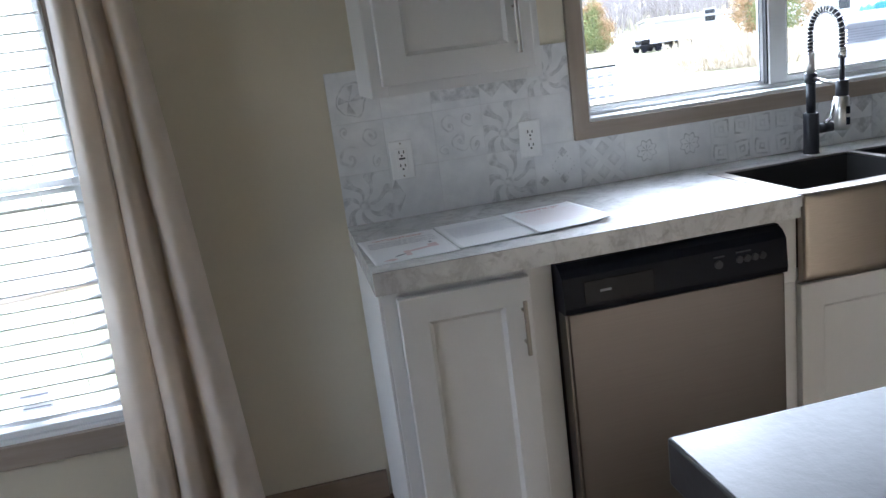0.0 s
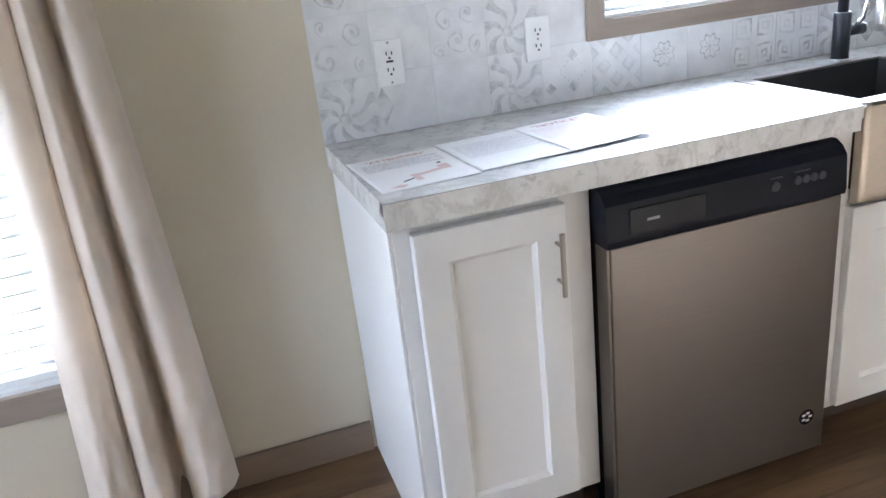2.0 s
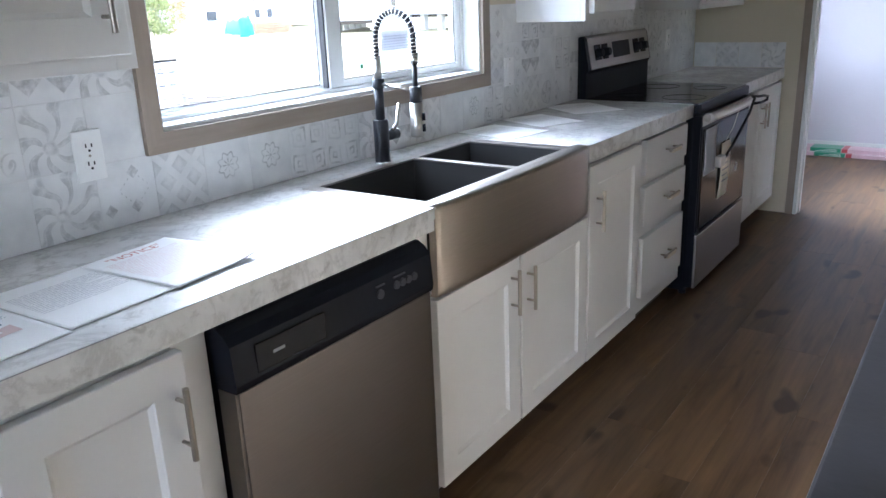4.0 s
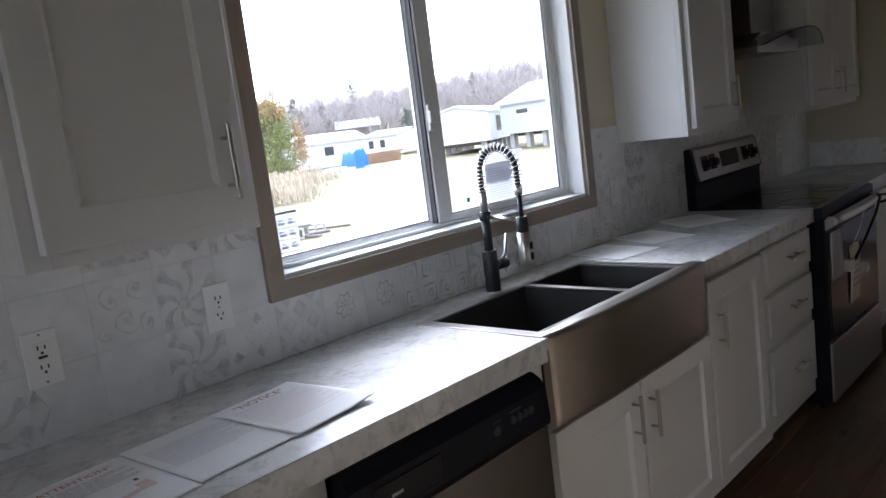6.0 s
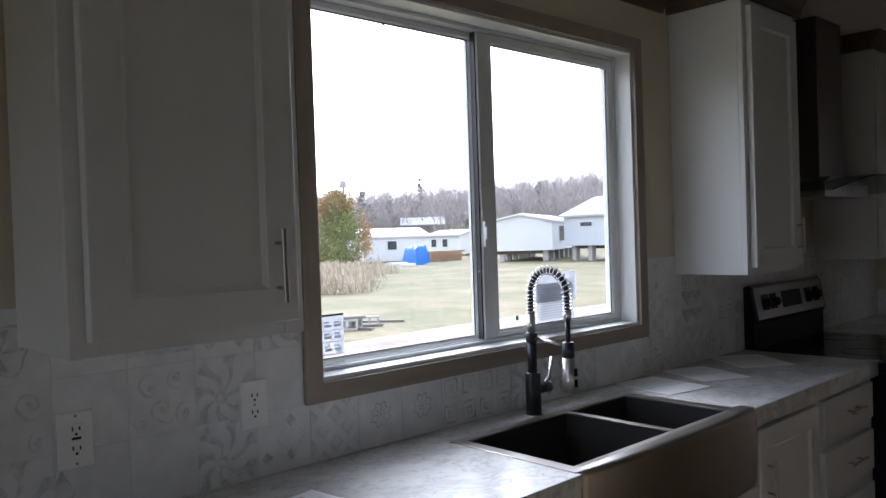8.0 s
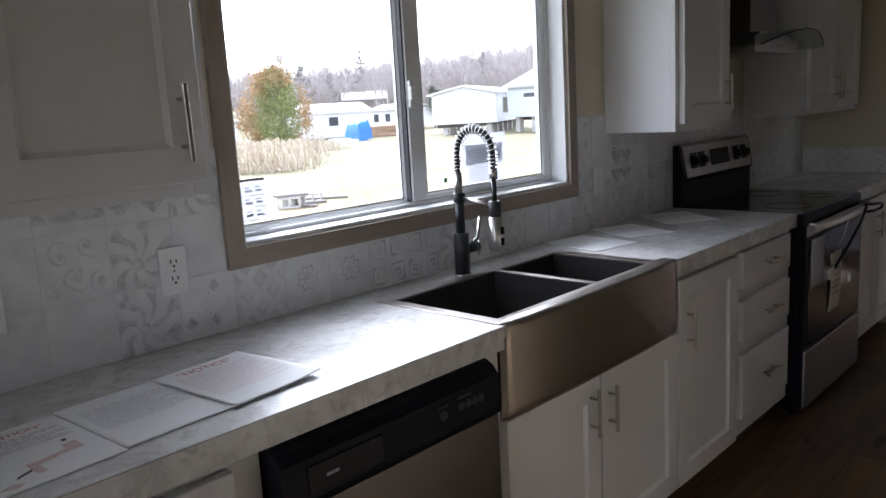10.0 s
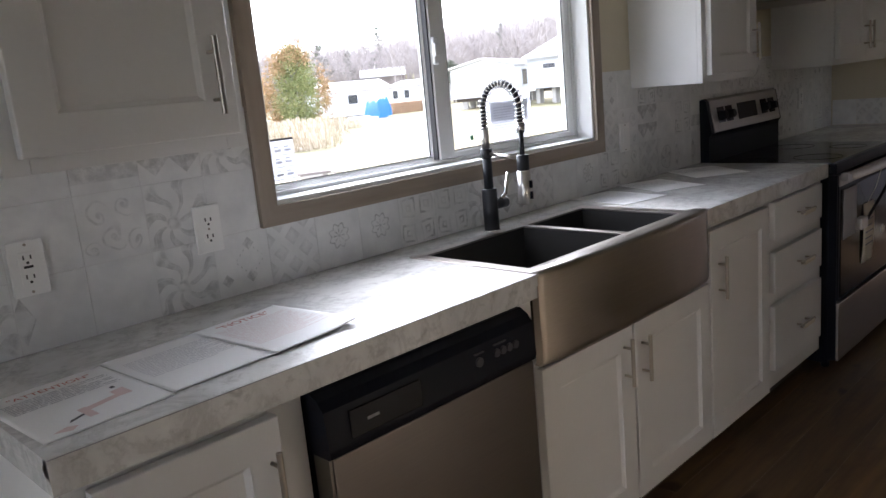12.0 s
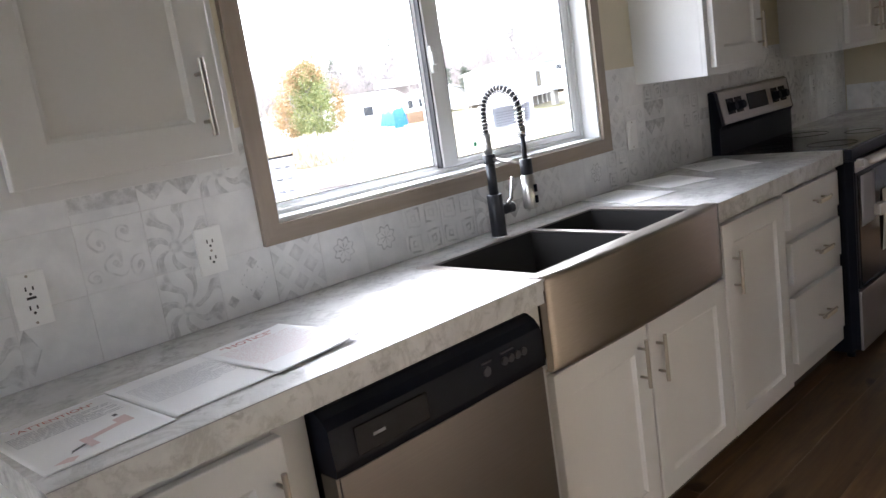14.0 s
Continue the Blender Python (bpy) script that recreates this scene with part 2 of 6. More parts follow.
def leaf_mat(name, dark, light, through=0.25):
    k = Net(name)
    g = k.n.new("ShaderNodeNewGeometry").outputs["Random Per Island"]
    col = k.ramp(g, (0.0, dark), (0.55, tuple((a + b) / 2 for a, b in zip(dark, light))), (1.0, light))
    n = k.noise(k.coord(), 0.6, 3)
    return k.set(Base_Color=k.mix(k.math("MULTIPLY", n, 0.4), col, dark), Roughness=0.7)


def ground_mat(name, cols, scale=0.15, fine=9.0):
    k = Net(name)
    v = k.coord()
    a, b = k.noise(v, scale, 5, 0.6), k.noise(v, fine, 5, 0.65)
    col = k.ramp(k.math("ADD", k.math("MULTIPLY", a, 0.62), k.math("MULTIPLY", b, 0.38)), (0.36, cols[0]), (0.5, cols[1]), (0.64, cols[2]))
    k.bump(b, 0.5, 0.05)
    return k.set(Base_Color=col, Roughness=0.9)


def glass_mat(name, tint=(1, 1, 1)):
    k = Net(name)
    k.n.remove(k.bsdf)
    t, g, f, m = (k.n.new("ShaderNode" + s) for s in ("BsdfTransparent", "BsdfGlossy", "LayerWeight", "MixShader"))
    t.inputs[0].default_value, g.inputs["Roughness"].default_value = (*tint, 1), 0.02
    gloss = k.math("MULTIPLY_ADD", k.math("POWER", f.outputs["Facing"], 4.0), 0.5, 0.03)
    k.l.new(gloss, m.inputs[0]); k.l.new(t.outputs[0], m.inputs[1]); k.l.new(g.outputs[0], m.inputs[2])
    k.l.new(m.outputs[0], k.n["Material Output"].inputs["Surface"])
    return k.m


def cloth_mat(name, c):
    k = Net(name)
    v = k.coord()
    weave, slub = k.noise(k.coord((240, 240, 40)), 1.0, 2), k.noise(v, 6, 4)
    col = k.ramp(slub, (0.3, shade(c, 0.9)), (0.7, shade(c, 1.06)))
    k.bump(weave, 0.1, 0.0008)
    k.set(Base_Color=col, Roughness=0.38, Sheen_Weight=0.25)
    t, m = k.n.new("ShaderNodeBsdfTranslucent"), k.n.new("ShaderNodeMixShader")
    k.l.new(col, t.inputs[0])
    m.inputs[0].default_value = 0.32
    k.l.new(k.bsdf.outputs[0], m.inputs[1]); k.l.new(t.outputs[0], m.inputs[2])
    k.l.new(m.outputs[0], k.n["Material Output"].inputs["Surface"])
    return k.m


WHITE = painted("cabinet_white", (0.76, 0.755, 0.75), 0.42, 0.03, 3, 120, 0.06)
WALL = painted("cream_wall_vinyl", (0.665, 0.60, 0.46), 0.62, 0.05, 1.1, 60, 0.25)
WALL_FAR = painted("lavender_wall", (0.66, 0.64, 0.70), 0.7, 0.03, 1.0, 60, 0.2)
CEIL = painted("ceiling_white", (0.72, 0.71, 0.69), 0.85, 0.03, 2, 40, 0.6)
TRIM = wood("taupe_trim", (0.26, 0.21, 0.165), (0.39, 0.325, 0.265), 0.5, 0, 1.0, False, 0.1)
TRIM_V = wood("taupe_trim_upright", (0.26, 0.21, 0.165), (0.39, 0.325, 0.265), 0.5, 2, 1.0, False, 0.1)
BASEWOOD = wood("brown_baseboard", (0.185, 0.135, 0.095), (0.29, 0.215, 0.155), 0.5, 0, 1.0, False, 0.1)
CROWN = wood("brown_crown", (0.085, 0.055, 0.035), (0.15, 0.10, 0.065), 0.5, 0, 1.0, False, 0.1)
PLANK = wood("floor_oak_planks", (0.040, 0.021, 0.009), (0.205, 0.122, 0.060), 0.42, 0, 1.0, True, 0.32)
PALEWOOD = wood("pale_maple", (0.44, 0.355, 0.25), (0.58, 0.485, 0.36), 0.5, 2, 1.0, False, 0.1)
KICK = painted("toe_kick_brown", (0.06, 0.045, 0.035), 0.6)
MARBLE = marble("marble_laminate")
ISLAND = painted("charcoal_slate_top", (0.030, 0.028, 0.030), 0.37, 0.4, 5, 60, 0.3)
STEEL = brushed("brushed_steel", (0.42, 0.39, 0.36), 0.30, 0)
# same steel with dim room reflections put into a darker base colour
STEEL_DIM = brushed("brushed_steel_dim", (0.195, 0.176, 0.162), 0.32, 0, drawn=0.8)
SATIN = brushed("satin_steel", (0.66, 0.645, 0.62), 0.31, 2)
APRON = brushed("brushed_steel_apron", (0.44, 0.39, 0.335), 0.31, 0, drawn=0.85)
ISLAND.node_tree.nodes["Principled BSDF"].inputs["Specular IOR Level"].default_value = 0.36
# one even dark matte colour for basins and drains, darker than the rim
BASIN = painted("dark_basin_matte", (0.034, 0.032, 0.031), 0.7, 0.12, 4, 90, 0.1)
NICKEL = brushed("brushed_nickel", (0.42, 0.385, 0.34), 0.3, 2)
CHROME = painted("chrome", (0.75, 0.75, 0.75), 0.16, 0.03, 5, 60, 0.02, 1.0)
BLACK = painted("black_plastic", (0.006, 0.007, 0.013), 0.40, 0.15, 4, 90, 0.05)
BLACK.node_tree.nodes["Principled BSDF"].inputs["Specular IOR Level"].default_value = 0.14
MATTE = painted("matte_black", (0.014, 0.015, 0.02), 0.42, 0.15, 9, 140, 0.1)
OVENGLASS = painted("oven_glass", (0.005, 0.005, 0.006), 0.12, 0.1, 4, 90, 0.0)
OVENGLASS.node_tree.nodes["Principled BSDF"].inputs["Specular IOR Level"].default_value = 0.16
GLASSTOP = painted("black_glass", (0.006, 0.006, 0.007), 0.12, 0.1, 4, 90, 0.0)
GLASSTOP.node_tree.nodes["Principled BSDF"].inputs["Specular IOR Level"].default_value = 0.3
SMOKED = painted("smoked_panel", (0.010, 0.010, 0.013), 0.25, 0.1)
SMOKED.node_tree.nodes["Principled BSDF"].inputs["Specular IOR Level"].default_value = 0.2
GREYMARK = painted("grey_print", (0.28, 0.28, 0.30), 0.5)
DIMMARK = painted("dim_print", (0.035, 0.035, 0.042), 0.5)
PALEMARK = painted("pale_print", (0.50, 0.50, 0.53), 0.7)
ROOF_PALE = painted("pale_metal_roof", (0.66, 0.65, 0.65), 0.6, 0.08, 1.2, 12, 0.3)
ORANGELEAF = leaf_mat("orange_leaves", (0.26, 0.20, 0.09), (0.56, 0.34, 0.20))
VINYL = painted("white_vinyl", (0.78, 0.79, 0.79), 0.4, 0.02, 4, 100, 0.05)
PLATE = painted("outlet_white", (0.90, 0.895, 0.885), 0.35, 0.02, 8, 150, 0.03)
SLOT = painted("slot_dark", (0.03, 0.03, 0.03), 0.6)
GROUT = painted("pale_grout", (0.72, 0.715, 0.71), 0.8)
PAPER = painted("paper_white", (0.89, 0.89, 0.89), 0.75, 0.01, 6, 200, 0.05)
PAPER_T = film_mat("backlit_paper", (0.80, 0.81, 0.84), 0.5)
INK_T = film_mat("backlit_print", (0.62, 0.62, 0.66), 0.45)
PAPER_B = painted("paper_cream", (0.72, 0.66, 0.55), 0.75, 0.04, 6, 200, 0.1)
INK = painted("ink_grey", (0.27, 0.27, 0.31), 0.7)
INK_RED = painted("ink_red", (0.50, 0.13, 0.10), 0.7)
INK_PINK = painted("ink_pink", (0.71, 0.56, 0.55), 0.7)
INK_DARK = painted("ink_dark", (0.09, 0.09, 0.10), 0.7)
CURTAIN = cloth_mat("beige_satin", (0.84, 0.75, 0.65))
SLAT = painted("blind_white", (0.82, 0.82, 0.81), 0.4, 0.02, 5, 90, 0.03)
GLASS = glass_mat("window_glass")
CANOPY = glass_mat("canopy_glass", (0.75, 0.8, 0.79))
SIDING = painted("white_siding", (0.66, 0.67, 0.69), 0.6, 0.03, 0.5, 8, 0.2)
SIDING_GREY = painted("grey_siding", (0.50, 0.53, 0.57), 0.6, 0.04, 0.5, 8, 0.2)
ROOF = painted("grey_shingle", (0.42, 0.42, 0.43), 0.85, 0.12, 1.5, 12, 0.4)
DARKWIN = painted("dark_window", (0.04, 0.045, 0.055), 0.15, 0.1)
BLOCK = painted("concrete_block", (0.42, 0.41, 0.39), 0.9, 0.12, 3, 25, 0.5)
TARP = painted("blue_tarp", (0.03, 0.17, 0.62), 0.45, 0.15, 2, 12, 0.6)
LUMBER = painted("stacked_lumber", (0.34, 0.22, 0.14), 0.8, 0.3, 3, 20, 0.4)
BARNWOOD = painted("grey_barn_boards", (0.20, 0.175, 0.165), 0.85, 0.25, 1.0, 10, 0.4)
# grey bark, paled so the distant haze sits in its colour
BARK = painted("hazy_bark", (0.35, 0.318, 0.312), 0.9, 0.25, 1, 8, 0.4)
LAWN = ground_mat("autumn_lawn", ((0.085, 0.10, 0.034), (0.165, 0.145, 0.068), (0.265, 0.21, 0.125)), 0.3, 3.5)
GRAVEL = ground_mat("tan_gravel", ((0.20, 0.165, 0.13), (0.28, 0.235, 0.19), (0.36, 0.31, 0.26)), 0.6, 14)
BUSHLEAF = leaf_mat("autumn_leaves", (0.13, 0.19, 0.06), (0.40, 0.36, 0.16))
WEED = leaf_mat("dry_weeds", (0.33, 0.28, 0.19), (0.64, 0.56, 0.47))
# needle greens greyed and lifted for haze over the hill
PINE = leaf_mat("hazy_pine_needles", (0.09, 0.105, 0.08), (0.17, 0.18, 0.145))
PINK = painted("pink_wrap", (0.72, 0.52, 0.58), 0.3, 0.15, 12, 60, 0.4)
GREEN = painted("green_wrap", (0.05, 0.28, 0.17), 0.3, 0.1, 12, 60, 0.3)
RED = painted("red_wrap", (0.5, 0.07, 0.09), 0.35, 0.1, 12, 60, 0.3)


# ---------------------------------------------------------------- mesh helpers
def box(bm, x0, x1, y0, y1, z0, z1, r=0.0):
    """A box, its edges rounded by r, added to bm."""
    g = bmesh.ops.create_cube(bm, size=1.0)["verts"]
    for v in g:
        v.co = Vector((x0 + (v.co.x + 0.5) * (x1 - x0), y0 + (v.co.y + 0.5) * (y1 - y0), z0 + (v.co.z + 0.5) * (z1 - z0)))
    if r > 0:
        es = list({e for v in g for e in v.link_edges})
        bmesh.ops.bevel(bm, geom=es, offset=r, segments=2, affect="EDGES", profile=0.6)
    return bm


def bx(*a):
    return box(bmesh.new(), *a)


def tube(bm, pts, r, seg=12, caps=True):
    """A round bar along pts; r is one radius or one for each point."""
    pts = [Vector(p) for p in pts]
    rs = r if isinstance(r, (list, tuple)) else [r] * len(pts)
    side, rings = None, []
    for i, p in enumerate(pts):
        d = (pts[min(i + 1, len(pts) - 1)] - pts[max(i - 1, 0)]).normalized()
        if side is None:
            side = d.orthogonal().normalized()
        side = (side - d * side.dot(d)).normalized()
        up = d.cross(side)
        rings.append([bm.verts.new(p + rs[i] * (math.cos(a) * side + math.sin(a) * up)) for a in (2 * math.pi * j / seg for j in range(seg))])
    for a, b in zip(rings, rings[1:]):
        for j in range(seg):
            bm.faces.new((a[j], a[(j + 1) % seg], b[(j + 1) % seg], b[j])).smooth = True
    if caps:
        bm.faces.new(rings[0][::-1]); bm.faces.new(rings[-1])
    return bm


def tb(*a, **k):
    return tube(bmesh.new(), *a, **k)


def prism(bm, outline, axis, a, b):
    """A closed outline (pairs) drawn out along an axis from a to b."""
    def at(p, t):
        return Vector((t, *p)) if axis == "x" else Vector((p[0], t, p[1])) if axis == "y" else Vector((*p, t))
    lo, hi = [bm.verts.new(at(p, a)) for p in outline], [bm.verts.new(at(p, b)) for p in outline]
    n = len(outline)
    for i in range(n):
        bm.faces.new((lo[i], lo[(i + 1) % n], hi[(i + 1) % n], hi[i]))
    bm.faces.new(lo[::-1]); bm.faces.new(hi)
    bmesh.ops.recalc_face_normals(bm, faces=bm.faces[:])
    return bm


def grid(bm, nu, nv, fn):
    """A sheet of nu by nv cells from fn(u, v), both 0 to 1."""
    vs = [[bm.verts.new(fn(i / nu, j / nv)) for i in range(nu + 1)] for j in range(nv + 1)]
    for j in range(nv):
        for i in range(nu):
            bm.faces.new((vs[j][i], vs[j][i + 1], vs[j + 1][i + 1], vs[j + 1][i])).smooth = True
    return bm


def slab(bm, nu, nv, fn, thick):
    """A sheet with thickness (a vector) and closed rims."""
    t = Vector(thick)
    top = [[bm.verts.new(fn(i / nu, j / nv)) for i in range(nu + 1)] for j in range(nv + 1)]
    low = [[bm.verts.new(v.co - t) for v in row] for row in top]
    for j in range(nv):
        for i in range(nu):
            bm.faces.new((top[j][i], top[j][i + 1], top[j + 1][i + 1], top[j + 1][i])).smooth = True
            bm.faces.new((low[j][i], low[j + 1][i], low[j + 1][i + 1], low[j][i + 1])).smooth = True
    for i in range(nu):
        bm.faces.new((top[0][i], low[0][i], low[0][i + 1], top[0][i + 1]))
        bm.faces.new((top[nv][i], top[nv][i + 1], low[nv][i + 1], low[nv][i]))
    for j in range(nv):
        bm.faces.new((top[j][0], top[j + 1][0], low[j + 1][0], low[j][0]))
        bm.faces.new((top[j][nu], low[j][nu], low[j + 1][nu], top[j + 1][nu]))
    bmesh.ops.recalc_face_normals(bm, faces=bm.faces[:])
    return bm


def mesh_of(name, bm, mat):
    me = bpy.data.meshes.new(name)
    bm.to_mesh(me)
    bm.free()
    me.materials.append(mat)
    return me


def thing(name, x, y, z, label, category, group="", kind=""):
    """An Empty at a thing's base, under which its parts go."""
    ob = new(name)
    ob.empty_display_size = 0.1
    ob.location = (x, y, z)
    return tagged(ob, label, category, group, kind)


def root(ob):
    return root(ob.parent) if ob.parent else ob


def part(name, bm, mat, parent, label=""):
    """One mesh under a thing or a part; bm holds places in the world."""
    bmesh.ops.translate(bm, verts=bm.verts[:], vec=-root(parent).location)
    ob = new(name, mesh_of(name, bm, mat))
    ob.parent = parent
    return tagged(ob, label)


def solid(name, bm, mat, label, category, group="", kind=""):
    """A thing or piece of the setting that is one mesh."""
    return tagged(new(name, mesh_of(name, bm, mat)), label, category, group, kind)


def lettering(text, size, place, mat, parent, name="lettering", lift=None):
    """Flat letters as a mesh; place maps (x, y) of the text to the world."""
    c = bpy.data.curves.new(name, "FONT")
    c.body, c.size, c.align_x = text, size, "CENTER"
    tmp = new("lettering_source", c)
    bpy.context.view_layer.update()
    me = bpy.data.meshes.new_from_object(tmp.evaluated_get(bpy.context.evaluated_depsgraph_get()))
    bpy.data.objects.remove(tmp)
    bm = bmesh.new()
    bm.from_mesh(me)
    bpy.data.meshes.remove(me)
    for v in bm.verts:
        v.co = place(v.co.x, v.co.y)
    return part(name, bm, mat, parent)


# ---------------------------------------------------------------- measures
TOP, FRONT, FACE = 0.915, -0.572, -0.546      # counter height, counter front, cabinet frames
END, FARX, CEILZ = 4.88, 7.12, 2.44           # end wall, far room's wall, ceiling
WEST, SOUTH = -3.3, -6.4
WALLT = 0.13
WIN = (0.797, 2.267, 1.118, 2.172)            # kitchen window's opening
WIN2 = (-1.95, -0.70, 0.443, 2.05)            # dining window's opening
TH = 0.006                                    # tile thickness


def pierced(x0, x1, z0, z1, holes, y0, y1):
    """A wall along x with rectangular holes."""
    bm = bmesh.new()
    cuts = sorted({x0, x1, *(h[0] for h in holes), *(h[1] for h in holes)})
    for a, b in zip(cuts, cuts[1:]):
        spans, low = [h for h in holes if h[0] <= a and h[1] >= b], z0
        for h in sorted(spans, key=lambda s: s[2]):
            box(bm, a, b, y0, y1, low, h[2])
            low = h[3]
        box(bm, a, b, y0, y1, low, z1)
    bmesh.ops.remove_doubles(bm, verts=bm.verts[:], dist=1e-5)
    return bm


# ---------------------------------------------------------------- the shell
solid("wall_north", pierced(WEST - WALLT, END + 0.1, -0.25, CEILZ + 0.12, [WIN, WIN2], 0.0, WALLT), WALL, "cream yellow vinyl wall with two windows", "wall", kind="structure")
solid("wall_north_far", pierced(END + 0.1, FARX + WALLT, -0.25, CEILZ + 0.12, [(5.4, 6.6, 0.9, 2.1)], 0.0, WALLT), WALL_FAR, "pale lavender wall of the next room", "wall", kind="structure")
solid("wall_east_far", bx(FARX, FARX + WALLT, SOUTH, 0, -0.25, CEILZ + 0.12), WALL_FAR, "pale lavender wall of the next room", "wall", kind="structure")
# opening out of view, added to light the left wall and end panel
bm = bx(WEST - WALLT, WEST, SOUTH, -2.0, -0.25, CEILZ + 0.12)
box(bm, WEST - WALLT, WEST, -0.8, 0, -0.25, CEILZ + 0.12)
box(bm, WEST - WALLT, WEST, -2.0, -0.8, 2.05, CEILZ + 0.12)
box(bm, WEST - WALLT, WEST, -2.0, -0.8, -0.25, 0.6)
solid("wall_west", bm, WALL, "cream yellow vinyl wall with an unseen opening added for daylight", "wall", kind="structure")
solid("wall_south", pierced(WEST - WALLT, FARX + WALLT, -0.25, CEILZ + 0.12, [(5.5, 6.4, 0.9, 2.1)], SOUTH - WALLT, SOUTH), WALL, "cream yellow vinyl wall behind the walker", "wall", kind="structure")
bm = bx(END, END + 0.1, -0.700, 0, -0.25, CEILZ + 0.12)
box(bm, END, END + 0.1, SOUTH, -2.3, -0.25, CEILZ + 0.12)
box(bm, END, END + 0.1, -2.3, -0.700, 2.12, CEILZ + 0.12)
solid("wall_east", bm, WALL, "cream yellow end wall with a wide doorway", "wall", kind="structure")
solid("ceiling", bx(WEST - WALLT, FARX + WALLT, SOUTH - WALLT, WALLT, CEILZ + 0.12, CEILZ + 0.2), CEIL, "white textured ceiling roof deck", "ceiling", kind="structure")
solid("ceiling_panel", bx(WEST, END, SOUTH, 0, CEILZ, CEILZ + 0.1), CEIL, "white textured ceiling", "ceiling", kind="structure")
solid("ceiling_panel_far", bx(END + 0.1, FARX, SOUTH, 0, CEILZ, CEILZ + 0.1), CEIL, "white textured ceiling of the next room", "ceiling", kind="structure")
floor = thing("floor", 0, -2, 0, "brown oak-look plank floor with dark knots", "floor", kind="structure")
part("subfloor", bx(WEST - WALLT, FARX + WALLT, SOUTH - WALLT, WALLT, -0.25, -0.008), KICK, floor, "dark subfloor under the planks")

# doorway casing in the end wall
case = thing("door_1", END, -0.70, 0, "taupe and white casing of a wide doorway", "doorway", kind="structure")
part("casing", bx(END - 0.016, END - 0.001, -0.700, -0.655, 0, 2.17, 0.003), TRIM_V, case, "taupe upright casing board")
part("jamb", bx(END - 0.020, END + 0.104, -0.722, -0.7005, 0, 2.12, 0.003), VINYL, case, "white jamb lining")
part("stop", bx(END + 0.030, END + 0.070, -0.732, -0.7222, 0, 2.11, 0.002), VINYL, case, "white door stop bead")
part("casing", bx(END - 0.016, END - 0.001, -2.23, -0.7005, 2.121, 2.17, 0.003), TRIM, case, "taupe head casing board")

# baseboard, crown
bm = bx(WEST, -0.002, -0.014, -0.001, 0, 0.095, 0.003)
solid("baseboard", bm, BASEWOOD, "taupe wood-look baseboard along the wall", "baseboard", kind="structure")
solid("baseboard", bx(FARX - 0.014, FARX - 0.001, SOUTH, -0.001, 0, 0.09, 0.003), VINYL, "white baseboard in the next room", "baseboard", kind="structure")


def crown_run(x0, x1, y):
    prof = [(y, CEILZ - 0.001), (y, 2.355), (y - 0.012, 2.355), (y - 0.02, 2.385), (y - 0.045, 2.425), (y - 0.05, CEILZ - 0.001)]
    return prism(bmesh.new(), prof, "x", x0, x1)


def crown_return(x, y0, y1, s):
    prof = [(x, CEILZ - 0.001), (x, 2.355), (x + s * 0.012, 2.355), (x + s * 0.02, 2.385), (x + s * 0.045, 2.425), (x + s * 0.05, CEILZ - 0.001)]
    return prism(bmesh.new(), prof, "y", y0, y1)


for a, b in ((WEST, 0.045), (0.605, 2.495), (3.06, 3.385)):
    solid("crown_trim", crown_run(a, b, -0.001), CROWN, "dark brown crown moulding under the ceiling", "crown moulding", kind="structure")


